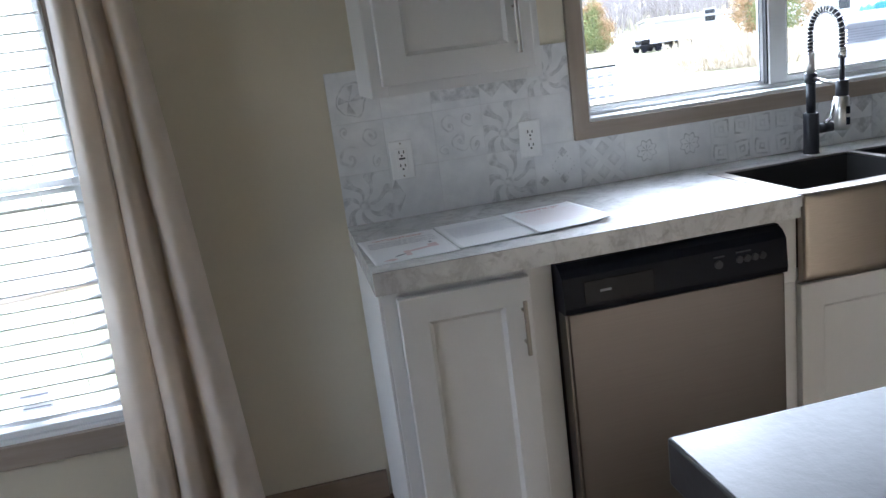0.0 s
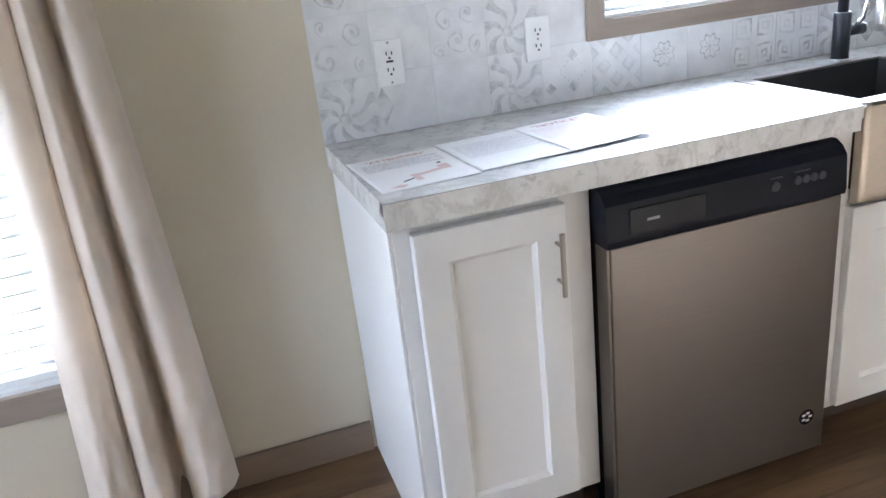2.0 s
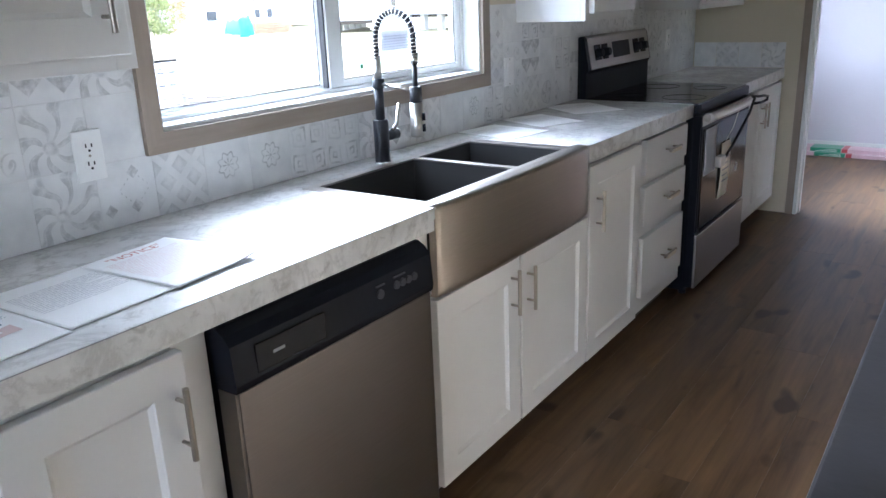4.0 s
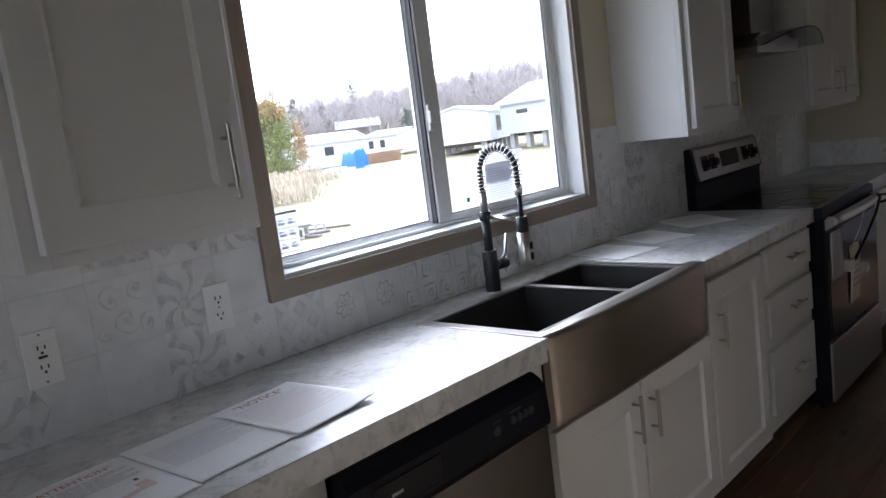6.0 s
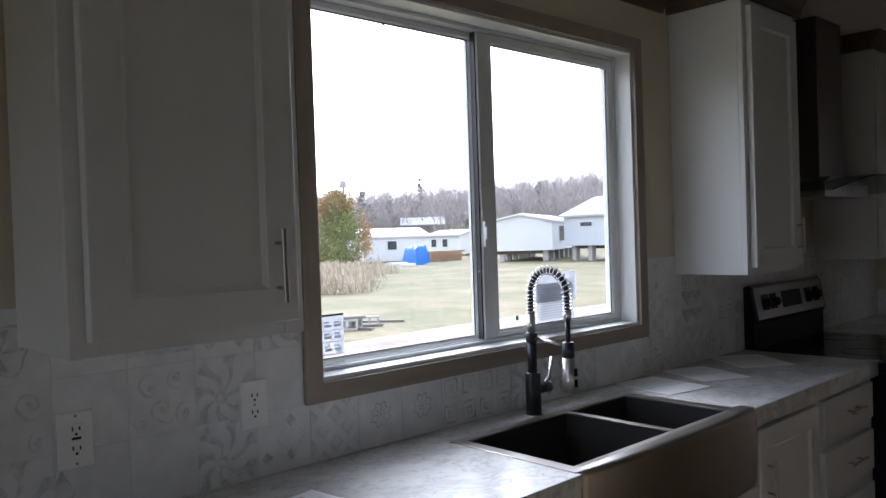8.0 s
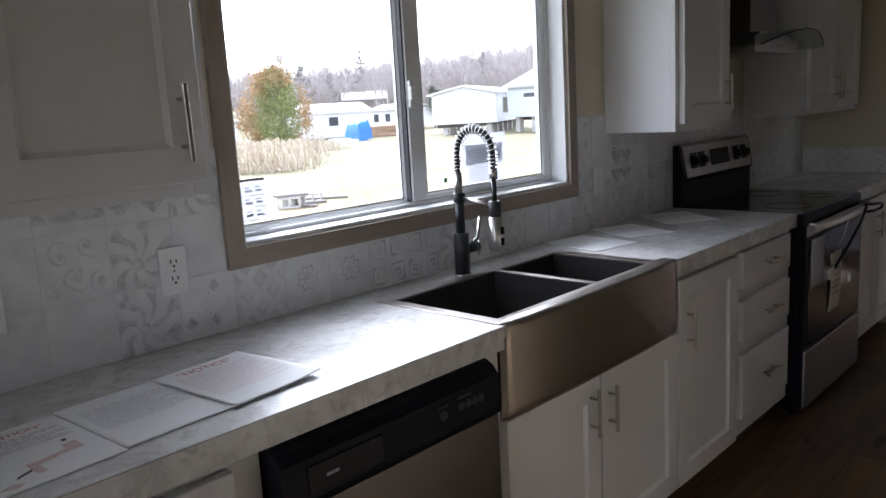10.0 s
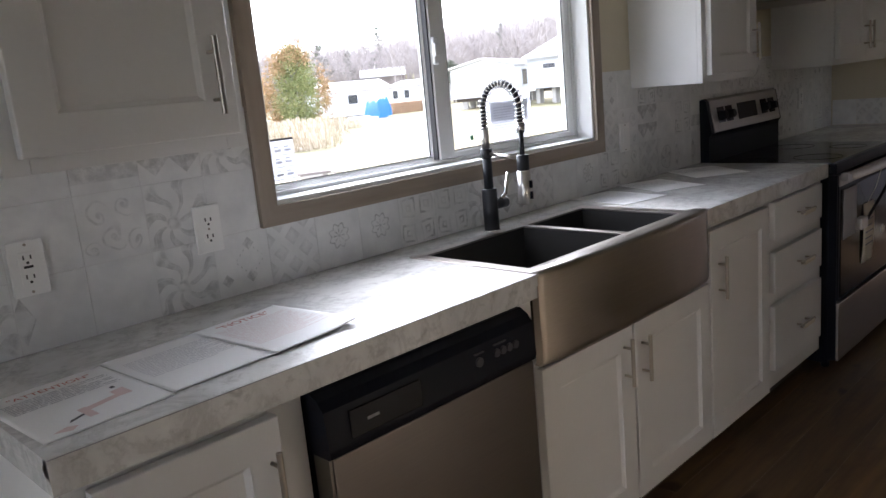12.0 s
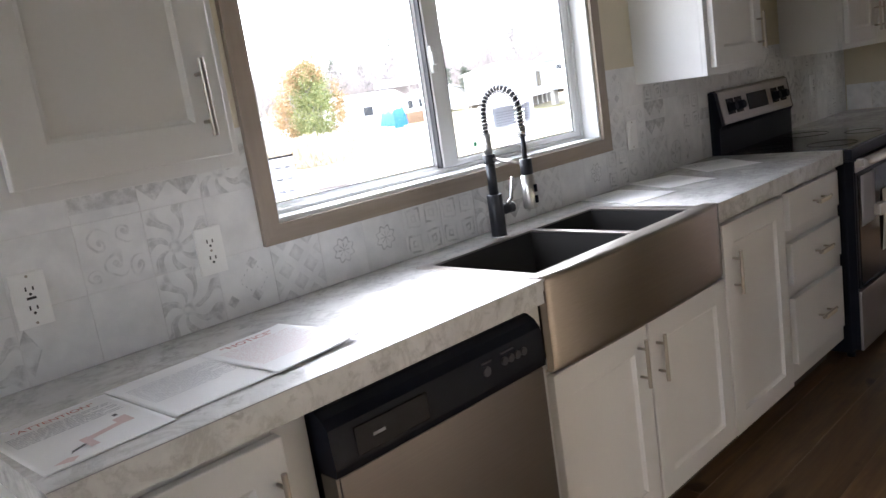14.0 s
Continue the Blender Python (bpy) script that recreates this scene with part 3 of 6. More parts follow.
# ---------------------------------------------------------------- windows
def window_kitchen():
    x0, x1, z0, z1 = WIN
    w = thing("window_1", (x0 + x1) / 2, 0, z0, "white vinyl sliding window with taupe wood casing", "window", kind="structure")
    c, y = 0.05, -0.018
    # mitred casing
    for nm, o, ax in (("window_frame", [(x0 - c, z0 - c), (x1 + c, z0 - c), (x1, z0), (x0, z0)], TRIM),
                      ("window_frame", [(x0 - c, z1 + c), (x0, z1), (x1, z1), (x1 + c, z1 + c)], TRIM),
                      ("window_frame", [(x0 - c, z0 - c), (x0, z0), (x0, z1), (x0 - c, z1 + c)], TRIM_V),
                      ("window_frame", [(x1 + c, z0 - c), (x1 + c, z1 + c), (x1, z1), (x1, z0)], TRIM_V)):
        part(nm, prism(bmesh.new(), o, "y", y, -0.0005), ax, w, "taupe wood casing board")
    # jamb liners
    t = 0.012
    part("window_sill", bx(x0, x1, -0.004, WALLT, z0 - 0.002, z0 + t, 0.002), VINYL, w, "white sill board")
    part("liner", bx(x0, x1, -0.004, WALLT, z1 - t, z1 + 0.002, 0.002), VINYL, w)
    part("liner", bx(x0 - 0.002, x0 + t, -0.004, WALLT, z0 + t, z1 - t, 0.002), VINYL, w)
    part("liner", bx(x1 - t, x1 + 0.002, -0.004, WALLT, z0 + t, z1 - t, 0.002), VINYL, w)
    a, b, p, q = x0 + t, x1 - t, z0 + t, z1 - t
    # outer vinyl frame with tracks
    for i, (u0, u1, v0, v1) in enumerate(((a, b, p, p + 0.012), (a, b, q - 0.014, q), (a, a + 0.014, p + 0.012, q - 0.014), (b - 0.014, b, p + 0.012, q - 0.014))):
        part("outer_frame", bx(u0, u1, 0.065, 0.125, v0, v1, 0.003), VINYL, w)
    part("track", bx(a, b, 0.078, 0.083, p + 0.012, p + 0.016), VINYL, w)
    a, b, p, q = a + 0.014, b - 0.014, p + 0.013, q - 0.015
    mid = 1.505

    def sash(u0, u1, yy, left, right, low, high):
        loops, bm = [], bmesh.new()
        for k, e, y in ((0, 0, yy + 0.022), (0, 0, yy + 0.003), (0, 0.003, yy), (1, -0.006, yy), (1, 0, yy + 0.006), (1, 0, yy + 0.022)):
            x0, x1, z0, z1 = u0 + k * left + e, u1 - k * right - e, p + k * low + e, q - k * high - e
            loops.append([bm.verts.new(v) for v in ((x0, y, z0), (x1, y, z0), (x1, y, z1), (x0, y, z1))])
        loops.append(loops[0])
        for l0, l1 in zip(loops, loops[1:]):
            for k in range(4):
                bm.faces.new((l0[k], l0[(k + 1) % 4], l1[(k + 1) % 4], l1[k]))
        bmesh.ops.recalc_face_normals(bm, faces=bm.faces[:])
        f = part("sash", bm, VINYL, w, "white vinyl sash")
        x0, x1, z0, z1 = u0 + left, u1 - right, p + low, q - high
        gk = bmesh.new()
        for r in ((x0, x0 + 0.003, z0, z1), (x1 - 0.003, x1, z0, z1), (x0 + 0.003, x1 - 0.003, z0, z0 + 0.003), (x0 + 0.003, x1 - 0.003, z1 - 0.003, z1)):
            box(gk, r[0], r[1], yy + 0.0065, yy + 0.0085, r[2], r[3])
        part("gasket", gk, SLOT, f, "thin grey glazing gasket")
        g = part("pane", bx(x0 - 0.004, x1 + 0.004, yy + 0.009, yy + 0.013, z0 - 0.004, z1 + 0.004), GLASS, f)
        g.visible_shadow = False
        return f
    sash(a, mid + 0.018, 0.096, 0.018, 0.044, 0.012, 0.024)
    right = sash(mid - 0.014, b, 0.070, 0.072, 0.034, 0.022, 0.034)
    part("weather_strip", bx(mid - 0.020, mid - 0.0145, 0.076, 0.095, p + 0.002, q - 0.002), DIMMARK, right, "grey weather strip beside the meeting stile")
    bm = bx(mid - 0.012, mid + 0.010, 0.058, 0.0705, 1.445, 1.53, 0.005)
    box(bm, mid - 0.020, mid + 0.002, 0.044, 0.059, 1.47, 1.51, 0.005)
    part("latch", bm, VINYL, right, "white sash latch")
    # sheets on the panes
    st = part("sticker", bx(a + 0.021, a + 0.128, 0.1015, 0.1022, p + 0.022, p + 0.135), PAPER_T, w, "printed translucent rating sticker on the glass")
    part("print", bx(a + 0.021, a + 0.128, 0.1006, 0.1013, p + 0.130, p + 0.136), INK_DARK, st)
    for z in (0.024, 0.058, 0.09):
        part("print", bx(a + 0.023, a + 0.126, 0.1006, 0.1013, p + z, p + z + 0.0018), INK_T, st)
        for i in range(3):
            part("print", bx(a + 0.030 + i * 0.033, a + 0.052 + i * 0.033, 0.1006, 0.1013, p + z + 0.010, p + z + 0.017), INK_T, st)
            part("print", bx(a + 0.030 + i * 0.033, a + 0.046 + i * 0.033, 0.1006, 0.1013, p + z + 0.021, p + z + 0.025), INK_T, st)
    pg = part("sticker", bx(1.730, 1.988, 0.0785, 0.0791, p + 0.095, 1.342), PAPER_T, w, "blank white sheet taped to the glass")
    pg = part("sticker", bx(1.762, 1.966, 0.0770, 0.0776, p + 0.026, 1.305), PAPER_T, w, "printed instruction sheet taped to the glass")
    for i in range(13):
        part("print", bx(1.775, 1.95 - 0.05 * (i % 4 == 3), 0.0762, 0.0768, p + 0.036 + i * 0.0088, p + 0.0385 + i * 0.0088), INK_T, pg)
    bm = bx(1.1300, 1.1325, 0.1005, 0.1012, 2.088, 2.118)
    prism(bm, [(1.1215, 2.108), (1.13125, 2.122), (1.141, 2.108), (1.13125, 2.115)], "y", 0.1003, 0.1012)
    part("arrow_mark", bm, INK_DARK, w, "small dark arrow on the glass")
    part("dot_mark", bx(1.650, 1.662, 0.0775, 0.0783, 1.190, 1.206, 0.002), GREEN, w, "small green mark on the glass")


def window_dining():
    x0, x1, z0, z1 = WIN2
    w = thing("window_2", (x0 + x1) / 2, 0, z0, "white single-hung window with taupe casing and sill", "window", kind="structure")
    c = 0.072
    part("window_sill", bx(x0 - c, x1 + c, -0.02, -0.0005, z0 - c, z0, 0.003), TRIM, w, "taupe bottom casing board")
    part("window_frame", bx(x0 - c, x1 + c, -0.02, -0.0005, z1, z1 + c, 0.003), TRIM, w)
    part("window_frame", bx(x0 - c, x0, -0.02, -0.0005, z0, z1, 0.003), TRIM_V, w)
    part("window_frame", bx(x1, x1 + c, -0.02, -0.0005, z0, z1, 0.003), TRIM_V, w)
    t = 0.012
    part("liner", bx(x0, x1, -0.004, WALLT, z0 - 0.002, z0 + t, 0.002), VINYL, w)
    part("liner", bx(x0, x1, -0.004, WALLT, z1 - t, z1 + 0.002, 0.002), VINYL, w)
    part("liner", bx(x0 - 0.002, x0 + t, -0.004, WALLT, z0 + t, z1 - t), VINYL, w)
    part("liner", bx(x1 - t, x1 + 0.002, -0.004, WALLT, z0 + t, z1 - t), VINYL, w)
    a, b, p, q, m = x0 + t, x1 - t, z0 + t, z1 - t, 1.16
    for v0, v1, yy in ((p, m + 0.02, 0.075), (m - 0.02, q, 0.1)):
        s, bm = 0.04, bmesh.new()
        for r in ((a, a + s, v0, v1), (b - s, b, v0, v1), (a + s, b - s, v0, v0 + s), (a + s, b - s, v1 - s, v1)):
            box(bm, r[0], r[1], yy, yy + 0.024, r[2], r[3], 0.003)
        f = part("sash", bm, VINYL, w)
        g = part("pane", bx(a + s - 0.004, b - s + 0.004, yy + 0.01, yy + 0.014, v0 + s - 0.004, v1 - s + 0.004), GLASS, f)
        g.visible_shadow = False
    st = part("sticker", bx(-1.05, -0.96, 0.083, 0.0845, 0.50, 0.56), PAPER, w, "printed sticker on the lower pane")
    for i in range(4):
        part("print", bx(-1.045, -0.965, 0.0822, 0.0829, 0.508 + i * 0.013, 0.513 + i * 0.013), INK, st)
    # blind inside the opening
    bl = thing("window_blind", (x0 + x1) / 2, 0.03, z0, "white slatted blind, open, inside the dining window", "blind")
    part("head_rail", bx(a + 0.005, b - 0.005, 0.008, 0.058, z1 - 0.065, z1 - t - 0.001, 0.004), SLAT, bl)
    part("bottom_rail", bx(a + 0.008, b - 0.008, 0.012, 0.054, z0 + t + 0.001, z0 + t + 0.02, 0.004), SLAT, bl)
    me, z, n = None, z0 + 0.06, 0
    while z < z1 - 0.08:
        if me is None:
            bm = slab(bmesh.new(), 2, 6, lambda u, v: Vector((a + 0.008 + u * (b - a - 0.016), 0.008 + 0.05 * v, z + 0.003 * math.sin(math.pi * v))), (0, 0, 0.0028))
            s0 = part("slat", bm, SLAT, bl)
            me, zz = s0.data, z
        else:
            s = new("slat", me)
            s.parent, s.location = bl, (0, 0, z - zz)
        z += 0.047
    for x in (a + 0.12, (a + b) / 2, b - 0.12):
        part("cord", tb([(x, 0.033, z0 + 0.03), (x, 0.033, z1 - 0.07)], 0.0012, 6), SLAT, bl)


window_kitchen()
window_dining()


def curtain():
    c = thing("curtain", -0.6, -0.09, 0.05, "beige satin curtain panel hanging beside the window", "curtain")

    # across the panel: where along its width, how far out from the wall, as the folds run
    FOLDS = ((0.0, 0.0, 0.015), (0.16, 0.16, -0.026), (0.31, 0.32, -0.018), (0.35, 0.345, 0.002), (0.40, 0.38, -0.022), (0.49, 0.48, -0.050), (0.57, 0.565, -0.022),
             (0.62, 0.590, 0.045), (0.69, 0.640, 0.050), (0.74, 0.670, -0.006), (0.84, 0.80, -0.040), (0.94, 0.93, -0.030), (1.0, 1.0, 0.004))

    def ease(table, t):
        """A smooth curve through the table's rows."""
        for i in range(len(table) - 1):
            p, q = table[i], table[i + 1]
            if t <= q[0]:
                o, r = table[max(0, i - 1)], table[min(len(table) - 1, i + 2)]
                k = (t - p[0]) / (q[0] - p[0])
                out = []
                for n in (1, 2):
                    m0 = (q[n] - o[n]) / (q[0] - o[0]) * (q[0] - p[0])
                    m1 = (r[n] - p[n]) / (r[0] - p[0]) * (q[0] - p[0])
                    out.append((2 * k ** 3 - 3 * k * k + 1) * p[n] + (k ** 3 - 2 * k * k + k) * m0 + (3 * k * k - 2 * k ** 3) * q[n] + (k ** 3 - k * k) * m1)
                return out
        return table[-1][1:]

    def sheet(u, v):
        k = 1 - v
        left, right = -0.650 - 0.105 * k ** 1.25, -0.500 + 0.115 * k ** 0.85
        f, out = ease(FOLDS, u)
        satin = max(0.0, 1 - abs(u - 0.93) / 0.16)
        wrink = (0.002 + 0.011 * satin) * noise.noise(Vector((u * 7 + v * 9, v * 36, 3.0)))
        wrink += 0.011 * max(0.0, 1 - 4 * v) * noise.noise(Vector((u * 16, v * 60, 7.0)))
        wrink += 0.010 * noise.noise(Vector((u * 4, v * 7, 1.0)))
        hem = 0.048 + 0.055 * u * u + 0.045 * max(0.0, 1 - abs(u - 0.65) / 0.07) + 0.020 * max(0.0, 1 - u / 0.12)
        z = hem + (2.2 - hem) * v
        return Vector((left + (right - left) * f, -0.105 + out * (0.75 + 0.5 * k) + wrink, z))
    part("cloth", slab(bmesh.new(), 150, 110, sheet, (0, -0.002, 0)), CURTAIN, c)
    r = thing("curtain_rod", -1.3, -0.09, 2.2, "dark bronze curtain rod over the dining window", "curtain rod")
    part("rod", tb([(-2.15, -0.09, 2.205), (-0.5, -0.09, 2.205)], 0.009), MATTE, r)
    for x in (-2.05, -0.55):
        part("bracket", tb([(x, -0.0005, 2.205), (x, -0.09, 2.205)], 0.006), MATTE, r)


curtain()


# ---------------------------------------------------------------- cabinets
def bar_handle(parent, a, b, front, mat=NICKEL):
    """A round bar pull between a and b with two posts."""
    a, b = Vector(a), Vector(b)
    d = (b - a) / (b - a).length
    bm = tb([a, a + d * 0.001, b - d * 0.001, b], 0.0058, 14)
    for p in (a + d * 0.028, b - d * 0.028):
        tube(bm, [(p.x, p.y, p.z), (p.x, front + 0.001, p.z)], 0.004, 10)
    return part("handle", bm, mat, parent, "brushed nickel bar handle")


def shaker(parent, x0, x1, z0, z1, front, handle=None, stile=0.068, name="door", thick=0.023):
    """A five-piece door or drawer front: stiles, rails, an eased inner lip and a recessed panel."""
    bm = bmesh.new()
    back, s = front + thick, min(stile, (z1 - z0) * 0.28)
    st = min(stile, (x1 - x0) * 0.28)
    loops = []
    for dx, dz, y in ((0, 0, back), (0, 0, front + 0.002), (0.002, 0.002, front), (st, s, front), (st + 0.002, s + 0.002, front + 0.0035), (st + 0.010, s + 0.010, front + 0.009)):
        loops.append([bm.verts.new(p) for p in ((x0 + dx, y, z0 + dz), (x1 - dx, y, z0 + dz), (x1 - dx, y, z1 - dz), (x0 + dx, y, z1 - dz))])
    for a, b in zip(loops, loops[1:]):
        for k in range(4):
            bm.faces.new((a[k], a[(k + 1) % 4], b[(k + 1) % 4], b[k]))
    bm.faces.new(loops[0][::-1])
    bm.faces.new(loops[-1])
    bmesh.ops.recalc_face_normals(bm, faces=bm.faces[:])
    d = part(name, bm, WHITE, parent)
    if handle:
        bar_handle(d, *handle, front)
    return d


def carcass(name, x0, x1, y0, z0, z1, label, category, open_top=False, kick=True, side_to_floor=()):
    """A cabinet's box with a face frame set by its doors, sides, and a recessed toe kick."""
    c = thing(name, (x0 + x1) / 2, y0 / 2, 0 if kick else z0, label, category)
    t = 0.018
    if open_top:
        for a in (x0, x1 - t):
            part("side", bx(a, a + t, y0 + 0.02, -0.003, z0, z1), WHITE, c)
        part("bottom", bx(x0 + t, x1 - t, y0 + 0.02, -0.003, z0, z0 + t), WHITE, c)
        part("back", bx(x0 + t, x1 - t, -0.012, -0.003, z0 + t, z1), WHITE, c)
    else:
        part("body", bx(x0, x1, y0 + 0.02, -0.003, z0, z1, 0.0008), WHITE, c)
    if kick:
        part("toe_kick", bx(x0 + 0.002, x1 - 0.002, y0 + 0.075, y0 + 0.09, 0, z0 - 0.001), KICK, c, "dark recessed toe kick")
    return c


def face(c, x0, x1, y0, z0, z1, stiles, rails=()):
    """Face frame: uprights at the ends and where given, rails top and bottom."""
    for a, b in stiles:
        part("stile", bx(a, b, y0, y0 + 0.0195, z0, z1, 0.0015), WHITE, c)
    xs = sorted(stiles)
    for (a0, a1), (b0, b1) in zip(xs, xs[1:]):
        for r0, r1 in rails:
            part("rail", bx(a1, b0, y0 + 0.0003, y0 + 0.0195, r0, r1, 0.001), WHITE, c)


DOOR = -0.5715
UND = 0.856      # underside of the counter edge

# end cabinet beside the dishwasher
c = carcass("base_cabinet", 0.016, 0.438, FACE, 0.1, UND, "white shaker base cabinet with one door, end panel showing", "cabinet")
face(c, 0.016, 0.438, FACE, 0.1, UND, [(0.016, 0.056), (0.372, 0.4465)], [(0.1, 0.135), (0.82, UND)])
shaker(c, 0.05, 0.379, 0.118, 0.838, DOOR, ((0.354, -0.60, 0.645), (0.354, -0.60, 0.785)))
part("end_panel", bx(0.008, 0.0155, FACE + 0.005, -0.003, 0.0, UND, 0.0015), WHITE, c, "white end panel down to the floor")
part("toe_filler", bx(0.0156, 0.022, FACE + 0.01, FACE + 0.076, 0.0, 0.099), WHITE, c)

# sink cabinet
c = carcass("sink_cabinet", 1.068, 2.062, FACE, 0.1, 0.84, "white shaker sink base cabinet with two doors", "cabinet", open_top=True)
face(c, 1.068, 2.062, FACE, 0.1, 0.672, [(1.068, 1.165), (2.02, 2.062)], [(0.1, 0.135), (0.64, 0.672)])
part("stile", bx(1.068, 1.136, FACE, FACE + 0.0195, 0.6725, UND, 0.0015), WHITE, c)
part("stile", bx(2.036, 2.062, FACE, FACE + 0.0195, 0.6725, UND, 0.0015), WHITE, c)
shaker(c, 1.132, 1.5565, 0.115, 0.668, DOOR, ((1.507, -0.60, 0.50), (1.507, -0.60, 0.64)))
shaker(c, 1.5685, 2.037, 0.115, 0.668, DOOR, ((1.603, -0.60, 0.485), (1.603, -0.60, 0.625)))

# tall single door
c = carcass("base_cabinet", 2.064, 2.578, FACE, 0.1, UND, "white shaker base cabinet with one wide door", "cabinet")
face(c, 2.064, 2.578, FACE, 0.1, UND, [(2.064, 2.1), (2.53, 2.578)], [(0.1, 0.135), (0.82, UND)])
shaker(c, 2.049, 2.520, 0.112, 0.838, DOOR, ((2.105, -0.60, 0.60), (2.105, -0.60, 0.745)))

# drawers
c = carcass("drawer_cabinet", 2.580, 3.114, FACE, 0.1, UND, "white base cabinet with three flat drawers", "cabinet")
face(c, 2.580, 3.114, FACE, 0.1, UND, [(2.580, 2.63), (3.07, 3.114)], [(0.1, 0.19), (0.43, 0.50), (0.645, 0.71), (0.825, UND)])
for a, b in ((0.700, 0.842), (0.492, 0.652), (0.180, 0.440)):
    zc = (a + b) / 2
    d = part("drawer", bx(2.572, 3.062, DOOR, DOOR + 0.023, a, b, 0.003), WHITE, c, "flat white drawer front with eased edges")
    bar_handle(d, (2.765, -0.60, zc), (2.905, -0.60, zc), DOOR)
    part("film", bx(2.785, 2.89, -0.608, -0.592, zc - 0.012, zc + 0.004, 0.005), PAPER_B, d, "crinkled protective film on the pull")

# far base cabinet beyond the range
c = carcass("base_cabinet", 3.955, 4.86, FACE, 0.1, UND, "white shaker base cabinet with two doors beyond the range", "cabinet")
face(c, 3.955, 4.86, FACE, 0.1, UND, [(3.955, 4.0), (4.38, 4.43), (4.82, 4.86)], [(0.1, 0.135), (0.82, UND)])
shaker(c, 3.98, 4.40, 0.112, 0.838, DOOR, ((4.37, -0.60, 0.62), (4.37, -0.60, 0.76)))
shaker(c, 4.41, 4.84, 0.112, 0.838, DOOR, ((4.44, -0.60, 0.62), (4.44, -0.60, 0.76)))


# ---------------------------------------------------------------- upper cabinets
def upper(x0, x1, label, doors):
    z0, z1, y0 = 1.297, 2.355, -0.312
    c = carcass("wall_cabinet", x0, x1, y0, z0, z1, label, "cabinet", kick=False)
    st = [(x0, x0 + 0.045)] + [(d[1] - 0.02, d[1] + 0.025) for d in doors[:-1]] + [(x1 - 0.045, x1)]
    face(c, x0, x1, y0, z0, z1, st, [(z0, z0 + 0.05), (z1 - 0.05, z1)])
    for a, b, hx in doors:
        shaker(c, a, b, z0 + 0.028, z1 - 0.03, y0 - 0.0255, ((hx, y0 - 0.057, 1.365), (hx, y0 - 0.054, 1.51)))
    part("crown", crown_run(x0 - 0.05, x1 + 0.05, y0 - 0.001), CROWN, c, "dark brown crown strip")
    part("crown", crown_return(x0 - 0.001, y0 - 0.001, -0.002, -1), CROWN, c)
    part("crown", crown_return(x1 + 0.001, y0 - 0.001, -0.002, 1), CROWN, c)
    return c


upper(0.095, 0.555, "white shaker wall cabinet beside the kitchen window", [(0.122, 0.53, 0.482)])
upper(2.545, 3.005, "white shaker wall cabinet, its side lit by the window", [(2.572, 2.98, 2.94)])
upper(3.955, 4.83, "white shaker wall cabinet with two doors beyond the hood", [(3.98, 4.385, 4.355), (4.395, 4.805, 4.425)])


# ---------------------------------------------------------------- countertops
SX0, SX1, SYB, SYF = 1.131, 1.981, -0.128, FRONT       # sink's flange and apron
def flat_with_notch(xs, ys, skip, z0, z1):
    """A flat slab on a grid of cells, some left out."""
    bm = bmesh.new()
    for i, (a, b) in enumerate(zip(xs, xs[1:])):
        for j, (p, q) in enumerate(zip(ys, ys[1:])):
            if (i, j) not in skip:
                box(bm, a, b, p, q, z0, z1)
    bmesh.ops.remove_doubles(bm, verts=bm.verts[:], dist=1e-5)
    twice = [f for f in bm.faces if any(g is not f and set(g.verts) == set(f.verts) for g in f.verts[0].link_faces)]
    bmesh.ops.delete(bm, geom=twice, context="FACES")
    return bm


ct = thing("countertop", 1.5, -0.3, UND, "white marble-look laminate countertop with grey veins", "countertop")
part("top", flat_with_notch([0.0, SX0 + 0.012, SX1 - 0.012, SX1 + 0.05, 3.124], [FRONT, FRONT + 0.03, SYB - 0.012, -0.001], {(1, 0), (1, 1), (2, 0)}, TOP - 0.03, TOP), MARBLE, ct)
part("front_edge", bx(0.0, SX0, FRONT - 0.0015, FRONT + 0.02, UND + 0.001, TOP - 0.002, 0.0008), MARBLE, ct)
part("end_edge", bx(0.0, 0.018, FRONT + 0.0201, -0.001, UND + 0.001, TOP - 0.0301, 0.001), MARBLE, ct)
part("front_edge", bx(SX1 + 0.052, 3.124, FRONT - 0.0015, FRONT + 0.02, UND + 0.001, TOP - 0.002, 0.0008), MARBLE, ct)
ct = thing("countertop", 4.4, -0.3, UND, "short marble-look laminate countertop beyond the range", "countertop")
part("top", bx(3.942, END - 0.0075, FRONT, -0.001, TOP - 0.03, TOP, 0.0015), MARBLE, ct)
part("front_edge", bx(3.942, END - 0.0075, FRONT - 0.0015, FRONT + 0.02, UND + 0.001, TOP - 0.002, 0.0008), MARBLE, ct)
solid("edge_seam", bx(0.001, SX0, FRONT - 0.0012, FRONT - 0.0002, TOP - 0.0019, TOP - 0.0006), GREYMARK, "thin dark laminate seam along the counter edge", "seam", kind="structure")


